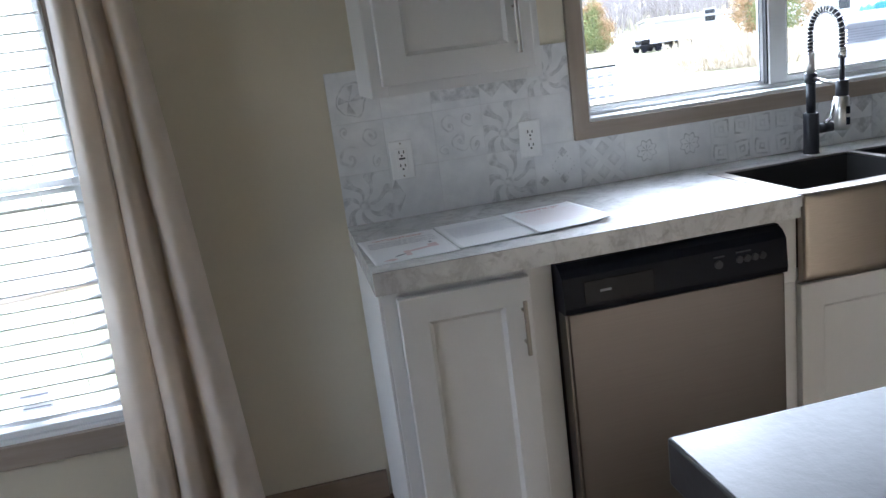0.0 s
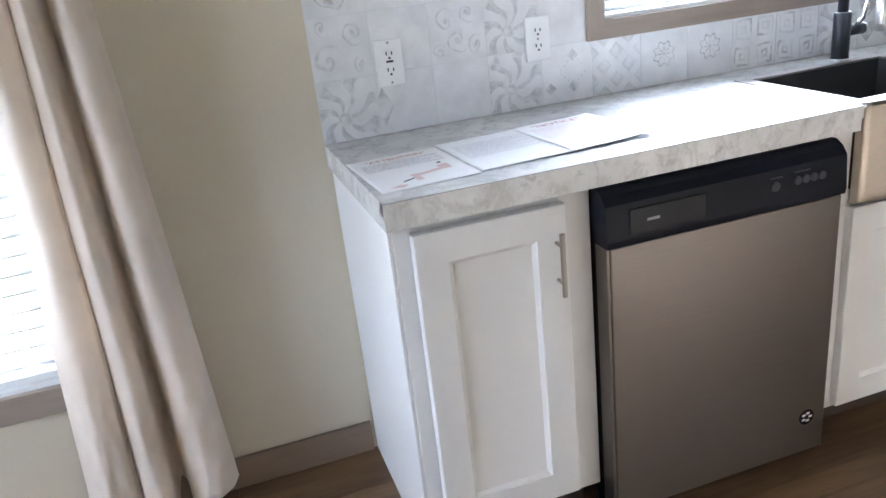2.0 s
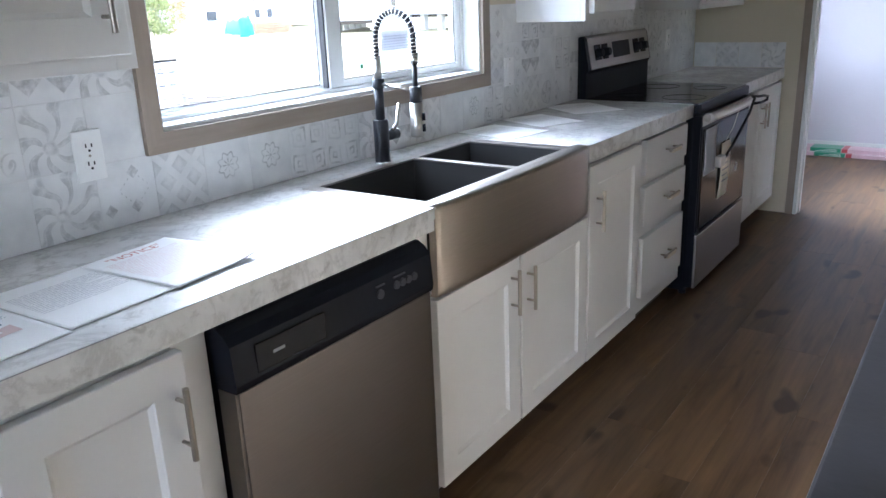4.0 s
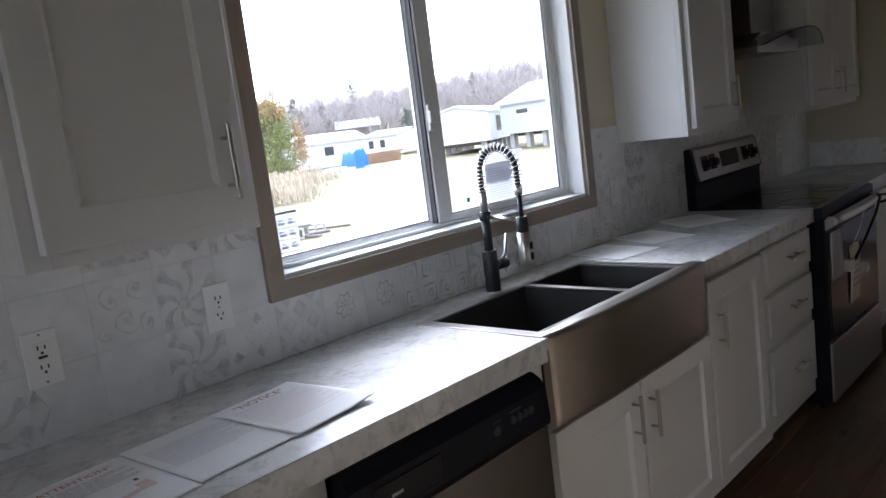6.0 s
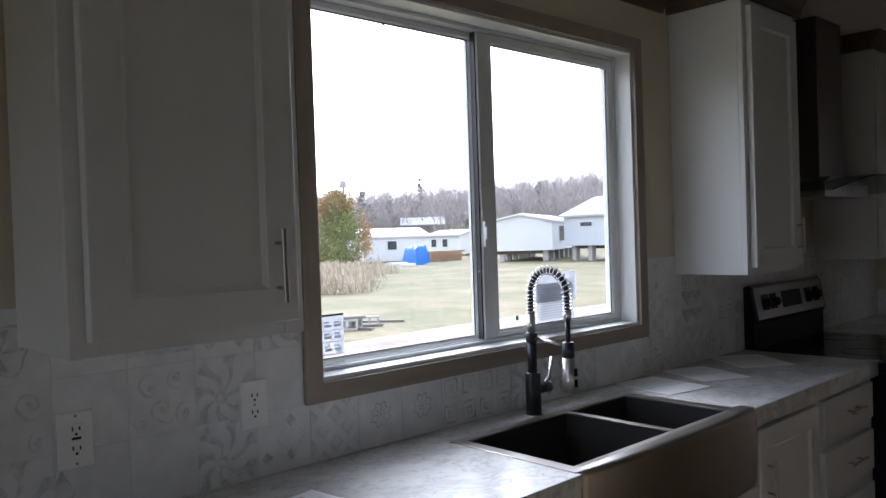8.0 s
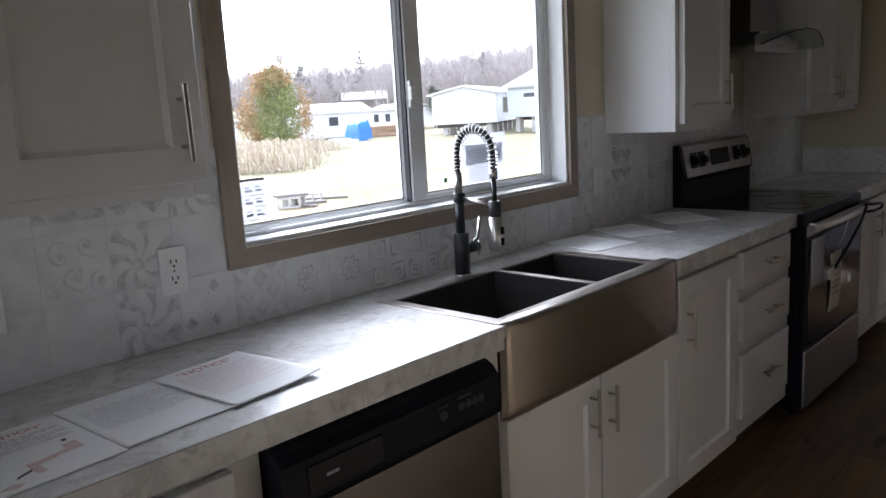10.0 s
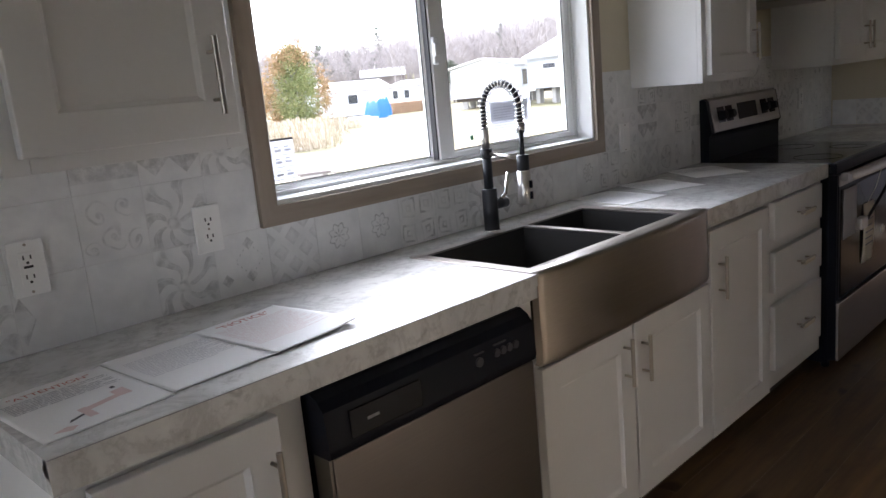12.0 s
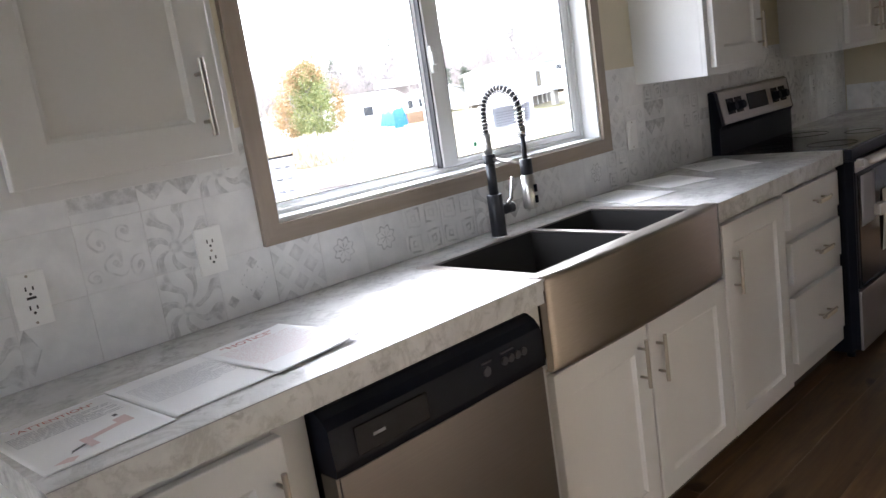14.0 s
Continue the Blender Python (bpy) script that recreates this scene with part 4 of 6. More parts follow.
# ---------------------------------------------------------------- sink and faucet
def sink():
    s = thing("farmhouse_sink", 1.57, -0.35, 0.68, "stainless farmhouse sink with two basins and a bowed apron", "sink")
    z = TOP + 0.003
    bl, br = (1.168, 1.606), (1.632, 1.935)
    yb, yf = -0.158, -0.524
    bm = bmesh.new()
    for a in ((SX0, bl[0], FRONT + 0.012, SYB), (br[1], SX1, FRONT + 0.012, SYB), (bl[0], br[1], yb, SYB), (bl[1], br[0], yf, yb)):
        box(bm, a[0], a[1], a[2], a[3], z - 0.006, z, 0.0012)
    part("rim", bm, STEEL, s, "bright steel rim and divider")
    for x0, x1 in (bl, br):
        bm, loops = bmesh.new(), []
        for d, zz in ((-0.004, z - 0.0061), (0.0, z - 0.0061), (0.004, z - 0.20), (0.02, z - 0.216), (-0.004, z - 0.22)):
            loops.append([bm.verts.new(p) for p in ((x0 + d, yf + d, zz), (x1 - d, yf + d, zz), (x1 - d, yb - d, zz), (x0 + d, yb - d, zz))])
        for p, q in ((0, 1), (1, 2), (2, 3), (0, 4)):
            for k in range(4):
                bm.faces.new((loops[p][k], loops[p][(k + 1) % 4], loops[q][(k + 1) % 4], loops[q][k]))
        bm.faces.new(loops[3])
        bm.faces.new(loops[4])
        bmesh.ops.recalc_face_normals(bm, faces=bm.faces[:])
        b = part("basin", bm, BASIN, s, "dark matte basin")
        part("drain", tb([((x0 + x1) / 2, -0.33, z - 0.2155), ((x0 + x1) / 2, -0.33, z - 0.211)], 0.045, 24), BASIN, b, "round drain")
    # bowed apron, drawn as a thick curved sheet
    x0, x1, z0 = 1.137, 2.03, 0.676

    def bow(u):
        return -0.572 - 0.022 * (1 - (2 * u - 1) ** 4)

    def front(u, v):
        x = x0 + (x1 - x0) * u
        return Vector((x, bow(u) + 0.003 * max(0, (v - 0.97) / 0.03) ** 2 + 0.006 * max(0, (0.06 - v) / 0.06) ** 2, z0 + (z - 0.001 - z0) * v))
    part("apron", slab(bmesh.new(), 40, 24, front, (0, -0.02, 0)), APRON, s, "brushed bowed apron front")

    def ledge(u, v):
        x = x0 + (x1 - x0) * u
        a, b = bow(u) + 0.0032, yf
        return Vector((x, a + (b - a) * v, z - 0.0004))
    part("ledge", slab(bmesh.new(), 40, 3, ledge, (0, 0, 0.012)), STEEL, s, "front ledge of the sink")


def faucet():
    x, y = 1.518, -0.103
    f = thing("kitchen_faucet", x, y, TOP, "matte black faucet with a coiled spring and steel spray head", "faucet")
    part("escutcheon", tb([(x, y, TOP), (x, y, TOP + 0.006)], 0.027, 24), CHROME, f)
    part("body", tb([(x, y, TOP + 0.004), (x, y, TOP + 0.006), (x, y, TOP + 0.134), (x, y, TOP + 0.136)], [0.0225, 0.024, 0.024, 0.0225], 24), MATTE, f)
    part("stem", tb([(x, y, TOP + 0.136), (x, y, 1.15)], 0.0145, 20), MATTE, f)
    part("collar", tb([(x, y, 1.148), (x, y, 1.15), (x, y, 1.174), (x, y, 1.176)], [0.0175, 0.019, 0.019, 0.0175], 20), MATTE, f)
    part("sleeve", tb([(x, y, 1.172), (x, y, 1.24)], 0.0125, 20), SATIN, f, "steel sleeve")
    # side valve with its lever
    v0, v1 = Vector((x + 0.018, y, TOP + 0.082)), Vector((x + 0.072, y - 0.004, TOP + 0.082))
    valve = part("valve", tb([v0, v1], 0.0165, 20), MATTE, f)
    part("valve_cap", tb([v1 - Vector((0.001, 0, 0)), v1 + Vector((0.004, 0, 0)), v1 + Vector((0.006, 0, 0))], [0.0168, 0.0168, 0.014], 20), SATIN, valve, "steel valve cap")
    part("lever", tb([v1 + Vector((-0.028, -0.004, 0.014)), v1 + Vector((-0.018, -0.004, 0.021)), v1 + Vector((-0.006, -0.006, 0.03)), v1 + Vector((0.008, -0.010, 0.095))], [0.006, 0.0065, 0.006, 0.0055], 12), CHROME, valve, "chrome lever")
    span, low, spring = 0.142, 1.235, 1.372

    def arch(t):
        """Up behind, over, and down to the head; t from 0 to 1."""
        r, up = span / 2, spring - 0.078
        if t < 0.2:
            return Vector((x, y, low + (up - low) * t / 0.2))
        if t > 0.8:
            return Vector((x, y - span, up - (up - low) * (t - 0.8) / 0.2))
        a = math.pi * (t - 0.2) / 0.6
        return Vector((x, y - r + r * math.cos(a), up + 0.078 * math.sin(a)))
    part("hose", tb([arch(i / 60) for i in range(61)], 0.0085, 12), MATTE, f, "black hose")
    turns, n, pts = 28, 28 * 14, []
    for i in range(n + 1):
        t = i / n
        d = (arch(min(1, t + 0.01)) - arch(max(0, t - 0.01))).normalized()
        s = Vector((1, 0, 0))
        a = 2 * math.pi * turns * t
        pts.append(arch(t) + 0.0140 * (math.cos(a) * s + math.sin(a) * d.cross(s)))
    part("spring", tb(pts, 0.0019, 6), CHROME, f, "chrome coil spring")
    h = y - span
    part("ferrule", tb([(x, h, 1.252), (x, h, 1.222)], 0.0125, 16), CHROME, f)
    part("hose", tb([(x, h, 1.224), (x, h, 1.15)], 0.0075, 12), MATTE, f, "black hose end")
    part("holder", tb([(x, h, 1.157), (x, h, 1.155), (x, h, 1.112), (x, h, 1.11)], [0.0165, 0.0185, 0.0185, 0.0165], 20), MATTE, f)
    part("support_arm", tb([(x, y - 0.015, 1.160), (x, h + 0.015, 1.144)], 0.0055, 12), STEEL, f, "steel support arm")
    head = part("spray_head", tb([(x, h, 1.111), (x, h, 1.106), (x, h, 1.012), (x, h, 1.008)], [0.015, 0.0205, 0.0215, 0.019], 24), SATIN, f, "brushed steel spray head")
    for z in (1.035, 1.068):
        part("button", tb([(x + 0.004, h - 0.0205, z - 0.011), (x + 0.004, h - 0.0205, z + 0.011)], 0.0065, 10), BLACK, head, "black spray button")


sink()
faucet()


# ---------------------------------------------------------------- dishwasher
def dishwasher():
    x0, x1 = 0.454, 1.064
    d = thing("dishwasher", 0.75, -0.3, 0, "stainless dishwasher with a black control panel", "dishwasher")
    part("tub", bx(x0 + 0.004, x1 - 0.012, -0.555, -0.02, 0.10, 0.845, 0.004), BLACK, d)
    part("kick_plate", bx(x0 + 0.01, x1 - 0.02, -0.50, -0.485, 0.0, 0.0995), BLACK, d)
    # door and its return take the steel darkened for dim reflections
    door = part("door", bx(x0 + 0.004, x1 - 0.008, -0.608, -0.557, 0.044, 0.728, 0.004), STEEL_DIM, d, "brushed steel door")
    part("door_edge", bx(x0 - 0.003, x0 + 0.0038, -0.604, -0.557, 0.044, 0.728, 0.001), STEEL_DIM, d, "steel return of the door")
    # control panel with a sloped top and a pocket grip
    prof = [(-0.557, 0.852), (-0.572, 0.852), (-0.592, 0.84), (-0.606, 0.822), (-0.612, 0.745), (-0.609, 0.73), (-0.557, 0.73)]
    cp = part("control_panel", prism(bmesh.new(), prof, "x", x0 - 0.004, x1), BLACK, d, "glossy black control panel")
    part("display", bx(x0 + 0.05, x0 + 0.235, -0.6128, -0.6075, 0.752, 0.808, 0.001), SMOKED, cp, "smoked window")
    part("emblem", bx(x0 + 0.09, x0 + 0.12, -0.6136, -0.6129, 0.777, 0.783), GREYMARK, cp, "small silver emblem")
    part("button", tb([(0.868, -0.6085, 0.785), (0.868, -0.6130, 0.785)], 0.011, 20), DIMMARK, cp)
    for i in range(4):
        part("button", tb([(0.927 + i * 0.022, -0.6085, 0.788), (0.927 + i * 0.022, -0.6130, 0.788)], 0.0095, 18), DIMMARK, cp)
    part("print", bx(0.855, 0.885, -0.6110, -0.6060, 0.803, 0.806), DIMMARK, cp)
    part("print", bx(0.918, 0.96, -0.6110, -0.6060, 0.806, 0.809), DIMMARK, cp)
    st = part("sticker", tb([(1.0, -0.6082, 0.148), (1.0, -0.6094, 0.148)], 0.022, 28), BLACK, door, "round black and white sticker")
    for i in range(5):
        a = i * 2 * math.pi / 5
        part("sticker_mark", bx(1.0 + 0.011 * math.cos(a) - 0.005, 1.0 + 0.011 * math.cos(a) + 0.005, -0.6102, -0.6095, 0.148 + 0.011 * math.sin(a) - 0.003, 0.148 + 0.011 * math.sin(a) + 0.003), PAPER, st)
    part("foot", tb([(x0 + 0.03, -0.53, 0.0), (x0 + 0.03, -0.53, 0.098)], 0.012, 12), BLACK, d)
    part("foot", tb([(x1 - 0.04, -0.53, 0.0), (x1 - 0.04, -0.53, 0.098)], 0.012, 12), BLACK, d)


dishwasher()


# ---------------------------------------------------------------- range
def kitchen_range():
    x0, x1 = 3.130, 3.934
    r = thing("electric_range", 3.53, -0.32, 0, "black glass-top electric range with stainless trim", "range")
    part("body", bx(x0, x1, -0.575, -0.004, 0.03, 0.895, 0.004), BLACK, r, "black enamel body")
    for x in (x0 + 0.05, x1 - 0.05):
        for y in (-0.55, -0.08):
            part("foot", tb([(x, y, 0), (x, y, 0.031)], 0.018, 12), BLACK, r)
    part("cooktop", bx(x0 + 0.002, x1 - 0.002, -0.588, -0.05, 0.896, 0.917, 0.004), GLASSTOP, r, "black glass cooktop")
    for x, y, q in ((3.33, -0.46, 0.1), (3.73, -0.46, 0.08), (3.33, -0.2, 0.075), (3.73, -0.2, 0.1)):
        bm = bmesh.new()
        ring = [(x + q * math.cos(a), y + q * math.sin(a), 0.9175) for a in (i * math.pi / 24 for i in range(49))]
        part("burner_ring", tube(bm, ring, 0.0007, 5, False), SMOKED, r)
    part("front_trim", bx(x0, x1, -0.604, -0.576, 0.868, 0.913, 0.006), BLACK, r)
    # backguard: black lower panel, sloped steel head
    prof = [(-0.003, 0.8955), (-0.003, 1.20), (-0.020, 1.206), (-0.037, 1.195), (-0.063, 1.05), (-0.05, 1.03), (-0.0495, 0.8955)]
    bg = part("backguard", prism(bmesh.new(), prof, "x", x0, x1), BLACK, r, "black backguard")
    prof = [(-0.025, 1.2065), (-0.041, 1.196), (-0.0665, 1.052), (-0.060, 1.047), (-0.035, 1.19)]
    hd = part("control_head", prism(bmesh.new(), prof, "x", x0 + 0.03, x1 - 0.02), STEEL, r, "sloped steel control head")
    n = Vector((0, -0.985, 0.174))

    def knob(x, rad=0.021):
        c = Vector((x, -0.054, 1.122))
        k = part("knob", tb([c, c + n * 0.006, c + n * 0.007, c + n * 0.028, c + n * 0.03], [rad * 1.15, rad * 1.15, rad, rad * 0.9, rad * 0.8], 20), BLACK, r, "black control knob")
    for x in (3.25, 3.335, 3.735, 3.83):
        knob(x)
    for x in (3.25, 3.335, 3.735, 3.83):
        part("dial_plate", prism(bmesh.new(), [(-0.0487, 1.162), (-0.0611, 1.09), (-0.0576, 1.09), (-0.0452, 1.162)], "x", x - 0.036, x + 0.036), SMOKED, r)
    part("clock_panel", prism(bmesh.new(), [(-0.0487, 1.165), (-0.0621, 1.088), (-0.0576, 1.088), (-0.0442, 1.165)], "x", 3.43, 3.645), SMOKED, r, "dark clock display")
    # oven door
    d = part("oven_door", bx(x0 + 0.006, x1 - 0.006, -0.612, -0.576, 0.318, 0.862, 0.005), BLACK, r, "black oven door")
    part("door_glass", bx(x0 + 0.03, x1 - 0.03, -0.6155, -0.611, 0.33, 0.80, 0.002), OVENGLASS, d, "black glass front")
    part("door_top", bx(x0 + 0.006, x1 - 0.006, -0.617, -0.6105, 0.815, 0.862, 0.002), STEEL, d)
    prof = [(x0 + 0.012 + (x1 - x0 - 0.024) * i / 20, -0.645 - 0.018 * math.sin(math.pi * i / 20), 0.855) for i in range(21)]
    part("handle", tb(prof, 0.018, 14), SATIN, d, "bowed steel handle")
    for x in (x0 + 0.03, x1 - 0.03):
        part("bracket", bx(x - 0.018, x + 0.018, -0.655, -0.616, 0.838, 0.872, 0.004), STEEL, d)
    part("badge", tb([(3.74, -0.6156, 0.52), (3.74, -0.6166, 0.52)], 0.022, 24), PAPER, d, "round white sticker")
    part("drawer_front", bx(x0 + 0.006, x1 - 0.006, -0.618, -0.576, 0.045, 0.308, 0.006), STEEL, r, "steel storage drawer front")
    part("side_trim", bx(x0 - 0.0015, x0 + 0.0055, -0.608, -0.576, 0.05, 0.862), BLACK, r)
    # manuals and strap on the handle
    t = thing("hanging_tag", 3.49, -0.628, 0.42, "cream paper tag hanging from the oven handle", "tag")
    part("tag_sheet", slab(bmesh.new(), 4, 12, lambda u, v: Vector((3.42 + 0.15 * u + 0.02 * v, -0.6185 - 0.006 * math.sin(3 * v) - 0.003 * math.sin(6 * u) ** 2, 0.42 + 0.27 * v)), (0, -0.001, 0)), PAPER_B, t)
    part("tag_string", tb([(3.50, -0.620, 0.69), (3.505, -0.65, 0.76), (3.51, -0.668, 0.838)], 0.0015, 6), PAPER_B, t)
    for i in range(5):
        part("print", bx(3.445, 3.555 - 0.02 * (i % 2), -0.6285, -0.6275, 0.50 + i * 0.028, 0.505 + i * 0.028), INK, t)
    b = thing("instruction_sheet", 3.27, -0.618, 0.58, "white instruction sheet taped to the oven door glass", "paper")
    part("sheet", slab(bmesh.new(), 4, 8, lambda u, v: Vector((3.18 + 0.17 * u, -0.6172 - 0.002 * math.sin(5 * v) ** 2, 0.58 + 0.215 * v)), (0, -0.0008, 0)), PALEMARK, b)
    k = thing("power_cord", 3.5, -0.69, 0.6, "black appliance cord looped over the oven handle", "cord")
    part("cord", tb([(3.20, -0.690, 0.66), (3.24, -0.695, 0.67), (3.40, -0.70, 0.74), (3.58, -0.70, 0.82), (3.68, -0.695, 0.878), (3.72, -0.675, 0.883), (3.76, -0.695, 0.878), (3.85, -0.70, 0.872), (3.93, -0.70, 0.86), (3.94, -0.695, 0.84), (3.85, -0.69, 0.838), (3.70, -0.69, 0.85)], 0.0065, 10), BLACK, k)
    part("plug", bx(3.14, 3.215, -0.705, -0.675, 0.635, 0.685, 0.008), STEEL, k, "wrapped plug end")


kitchen_range()


# ---------------------------------------------------------------- hood
def hood():
    h = thing("range_hood", 3.535, -0.2, 1.6, "stainless chimney range hood with a curved glass canopy", "range hood")
    # chimney in the darkened steel too, so it reflects less of the wall
    part("chimney", bx(3.388, 3.682, -0.26, -0.003, 1.70, CEILZ - 0.0015, 0.002), STEEL_DIM, h, "stainless chimney")
    part("motor_box", bx(3.27, 3.80, -0.33, -0.003, 1.605, 1.665, 0.004), STEEL, h, "flat motor box")
    prof = [(3.388, 1.70), (3.29, 1.666), (3.78, 1.666), (3.682, 1.70)]
    part("cone", prism(bmesh.new(), prof, "y", -0.31, -0.003), STEEL, h)

    def sheet(u, v):
        x = 3.14 + 0.79 * u
        return Vector((x, -0.003 - (0.40 + 0.07 * math.sin(math.pi * u)) * v, 1.632 + 0.068 * math.sin(math.pi * u)))
    g = part("canopy", slab(bmesh.new(), 28, 4, sheet, (0, 0, 0.006)), CANOPY, h, "curved glass canopy")
    part("canopy_edge", tb([sheet(i / 28, 1.0) + Vector((0, -0.0035, -0.003)) for i in range(29)], 0.0032, 6), SMOKED, h, "dark polished glass edge")
    for i in range(3):
        part("button", tb([(3.46 + i * 0.06, -0.3305, 1.635), (3.46 + i * 0.06, -0.334, 1.635)], 0.006, 12), CHROME, h)


hood()


# ---------------------------------------------------------------- outlets
def outlet(x, z, label, kind="duplex", y=-TH, w=0.07, ht=0.114, turn=None):
    o = thing("wall_outlet", x, y, z, label, "outlet")
    part("cover_plate", bx(x - w / 2, x + w / 2, y - 0.0085, y - 0.0003, z - ht / 2, z + ht / 2, 0.0025), PLATE, o)
    y -= 0.0025
    if kind == "gfci":
        part("insert", bx(x - 0.017, x + 0.017, y - 0.008, y - 0.0058, z - 0.034, z + 0.034, 0.001), PLATE, o)
        part("test_button", bx(x - 0.009, x + 0.009, y - 0.0095, y - 0.0078, z + 0.001, z + 0.006), SLOT, o)
        part("test_button", bx(x - 0.009, x + 0.009, y - 0.0095, y - 0.0078, z - 0.006, z - 0.001), PLATE, o)
    if kind == "switch":
        part("rocker", bx(x - 0.016, x + 0.016, y - 0.0085, y - 0.0058, z - 0.033, z + 0.033, 0.002), PLATE, o)
    else:
        for dz in (0.02, -0.02):
            if kind == "duplex":
                bm = tb([(x, y - 0.0058, z + dz), (x, y - 0.0078, z + dz)], 0.016, 20)
                part("socket", bm, PLATE, o)
            bm = bx(x - 0.0085, x - 0.0055, y - 0.0086, y - 0.0076, z + dz - 0.001, z + dz + 0.008)
            box(bm, x + 0.0055, x + 0.0085, y - 0.0086, y - 0.0076, z + dz - 0.001, z + dz + 0.007)
            tube(bm, [(x, y - 0.0076, z + dz - 0.008), (x, y - 0.0086, z + dz - 0.008)], 0.003, 10)
            part("slot", bm, SLOT, o, "dark socket slots")
    for dz in (0.049, -0.049) if kind != "duplex" else (0.0,):
        part("screw", tb([(x, y - 0.0058, z + dz), (x, y - 0.0075, z + dz)], 0.003, 10), NICKEL, o)
    return o


outlet(0.193, 1.094, "white outlet with test buttons on the tiled backsplash", "gfci")
outlet(0.600, 1.096, "white duplex outlet on the tiled backsplash", "duplex")
outlet(2.47, 1.107, "white switch plate on the tiles beside the window", "switch")
outlet(4.35, 1.12, "white duplex outlet above the far counter", "duplex")


# ---------------------------------------------------------------- papers
def paper_sheet(cx, cy, turn, label, z=TOP, curl=0.0, seed=0.0, title="", ink=INK, pict=False, lines=12, w=0.216, h=0.279, wave=0.0009):
    p = thing("paper_sheet", cx, cy, z, label, "paper")
    ca, sa = math.cos(radians(turn)), math.sin(radians(turn))

    def at(a, b, lift=0.0):
        """a, b in metres from the sheet's middle; b towards the wall."""
        hgt = 0.0011 + wave * (1 + noise.noise(Vector((a * 9 + seed, b * 9, seed)))) * 0.6
        hgt += curl * max(0, (a + w / 2) / w - 0.55) ** 2 * (1.3 - (b + h / 2) / h)
        return Vector((cx + ca * a - sa * b, cy + sa * a + ca * b, z + hgt + lift))
    part("sheet", slab(bmesh.new(), 22, 28, lambda u, v: at(w * (u - 0.5), h * (v - 0.5)), (0, 0, 0.0004)), PAPER, p)

    words = random.Random(seed + 7)

    def bar(a0, a1, b, t, mat, name="text_line"):
        bm, a = bmesh.new(), a0
        while a < a1:
            e = min(a1, a + 0.010 + 0.022 * words.random())
            grid(bm, 3, 1, lambda u, v: at(a + (e - a) * u, b + t * v, 0.0011))
            a = e + 0.003
        part(name, bm, mat, p)
    top = h / 2 - 0.03
    if title:
        lettering(title, 0.024 if pict else 0.032, lambda x, y: at(x * 0.95, top - 0.014 + y, 0.0012), INK_RED, p, "title")
    rng = random.Random(seed)
    b = top - 0.030
    for i in range(lines):
        bar(-w * 0.42, w * (0.42 - 0.3 * rng.random() * (i % 3 == 2)), b, 0.0021, ink, "text_line")
        b -= 0.0082
    if pict:
        def shape(o, mat):
            bm = bmesh.new()
            bm.faces.new([bm.verts.new(at(x, y, 0.0012)) for x, y in o])
            part("drawing", bm, mat, p)
        shape([(-0.02, -0.055), (0.05, -0.04), (0.05, -0.055), (-0.02, -0.072)], INK_PINK)
        shape([(0.05, -0.02), (0.075, -0.015), (0.075, -0.055), (0.05, -0.055)], INK_PINK)
        shape([(-0.02, -0.05), (-0.005, -0.048), (-0.005, -0.10), (-0.02, -0.10)], INK_PINK)
        shape([(-0.045, -0.085), (-0.005, -0.068), (-0.005, -0.075), (-0.05, -0.095)], INK_DARK)
        shape([(-0.085, -0.115), (-0.06, -0.105), (-0.045, -0.115), (-0.06, -0.128)], INK_PINK)
        shape([(0.06, 0.005), (0.068, 0.006), (0.068, -0.006), (0.06, -0.006)], INK_DARK)
    return p


paper_sheet(0.118, -0.372, 3, "white attention notice printed with pink drawings, on the counter", seed=1.0, title="\"ATTENTION\"", pict=True, lines=8)
paper_sheet(0.336, -0.352, 3, "white printed letter lying on the counter", z=TOP + 0.0012, seed=2.0, lines=15, ink=PALEMARK)
paper_sheet(0.538, -0.345, 5, "white notice with red lettering, its corner curling off the counter", z=TOP + 0.0025, seed=3.0, title="\"NOTICE\"", ink=INK_PINK, lines=19, curl=0.026, wave=0.004)
paper_sheet(2.165, -0.155, -12, "white printed sheet lying on the counter", seed=4.0, ink=PALEMARK, lines=14, curl=0.01)
paper_sheet(2.46, -0.165, -24, "white printed sheet lying beside the range", z=TOP + 0.001, seed=5.0, ink=PALEMARK, lines=14)
paper_sheet(2.84, -0.17, -35, "white folded booklet page lying near the range", z=TOP + 0.001, seed=6.0, ink=PALEMARK, lines=10, w=0.24, h=0.3)


# ---------------------------------------------------------------- island
isl = thing("kitchen_island", 1.3, -2.05, 0, "kitchen island with a charcoal top and pale maple base", "island")
part("top", bx(0.222, 2.90, -2.52, -1.566, 0.868, 0.930, 0.004), ISLAND, isl, "charcoal slate-look top")
part("base", bx(0.258, 2.86, -2.48, -1.611, 0.0, 0.867, 0.002), PALEWOOD, isl, "pale maple panelled base")
part("corner_trim", bx(0.252, 0.2578, -1.64, -1.606, 0.0, 0.865, 0.001), PALEWOOD, isl)
part("corner_trim", bx(0.252, 0.2578, -2.485, -2.45, 0.0, 0.865, 0.001), PALEWOOD, isl)


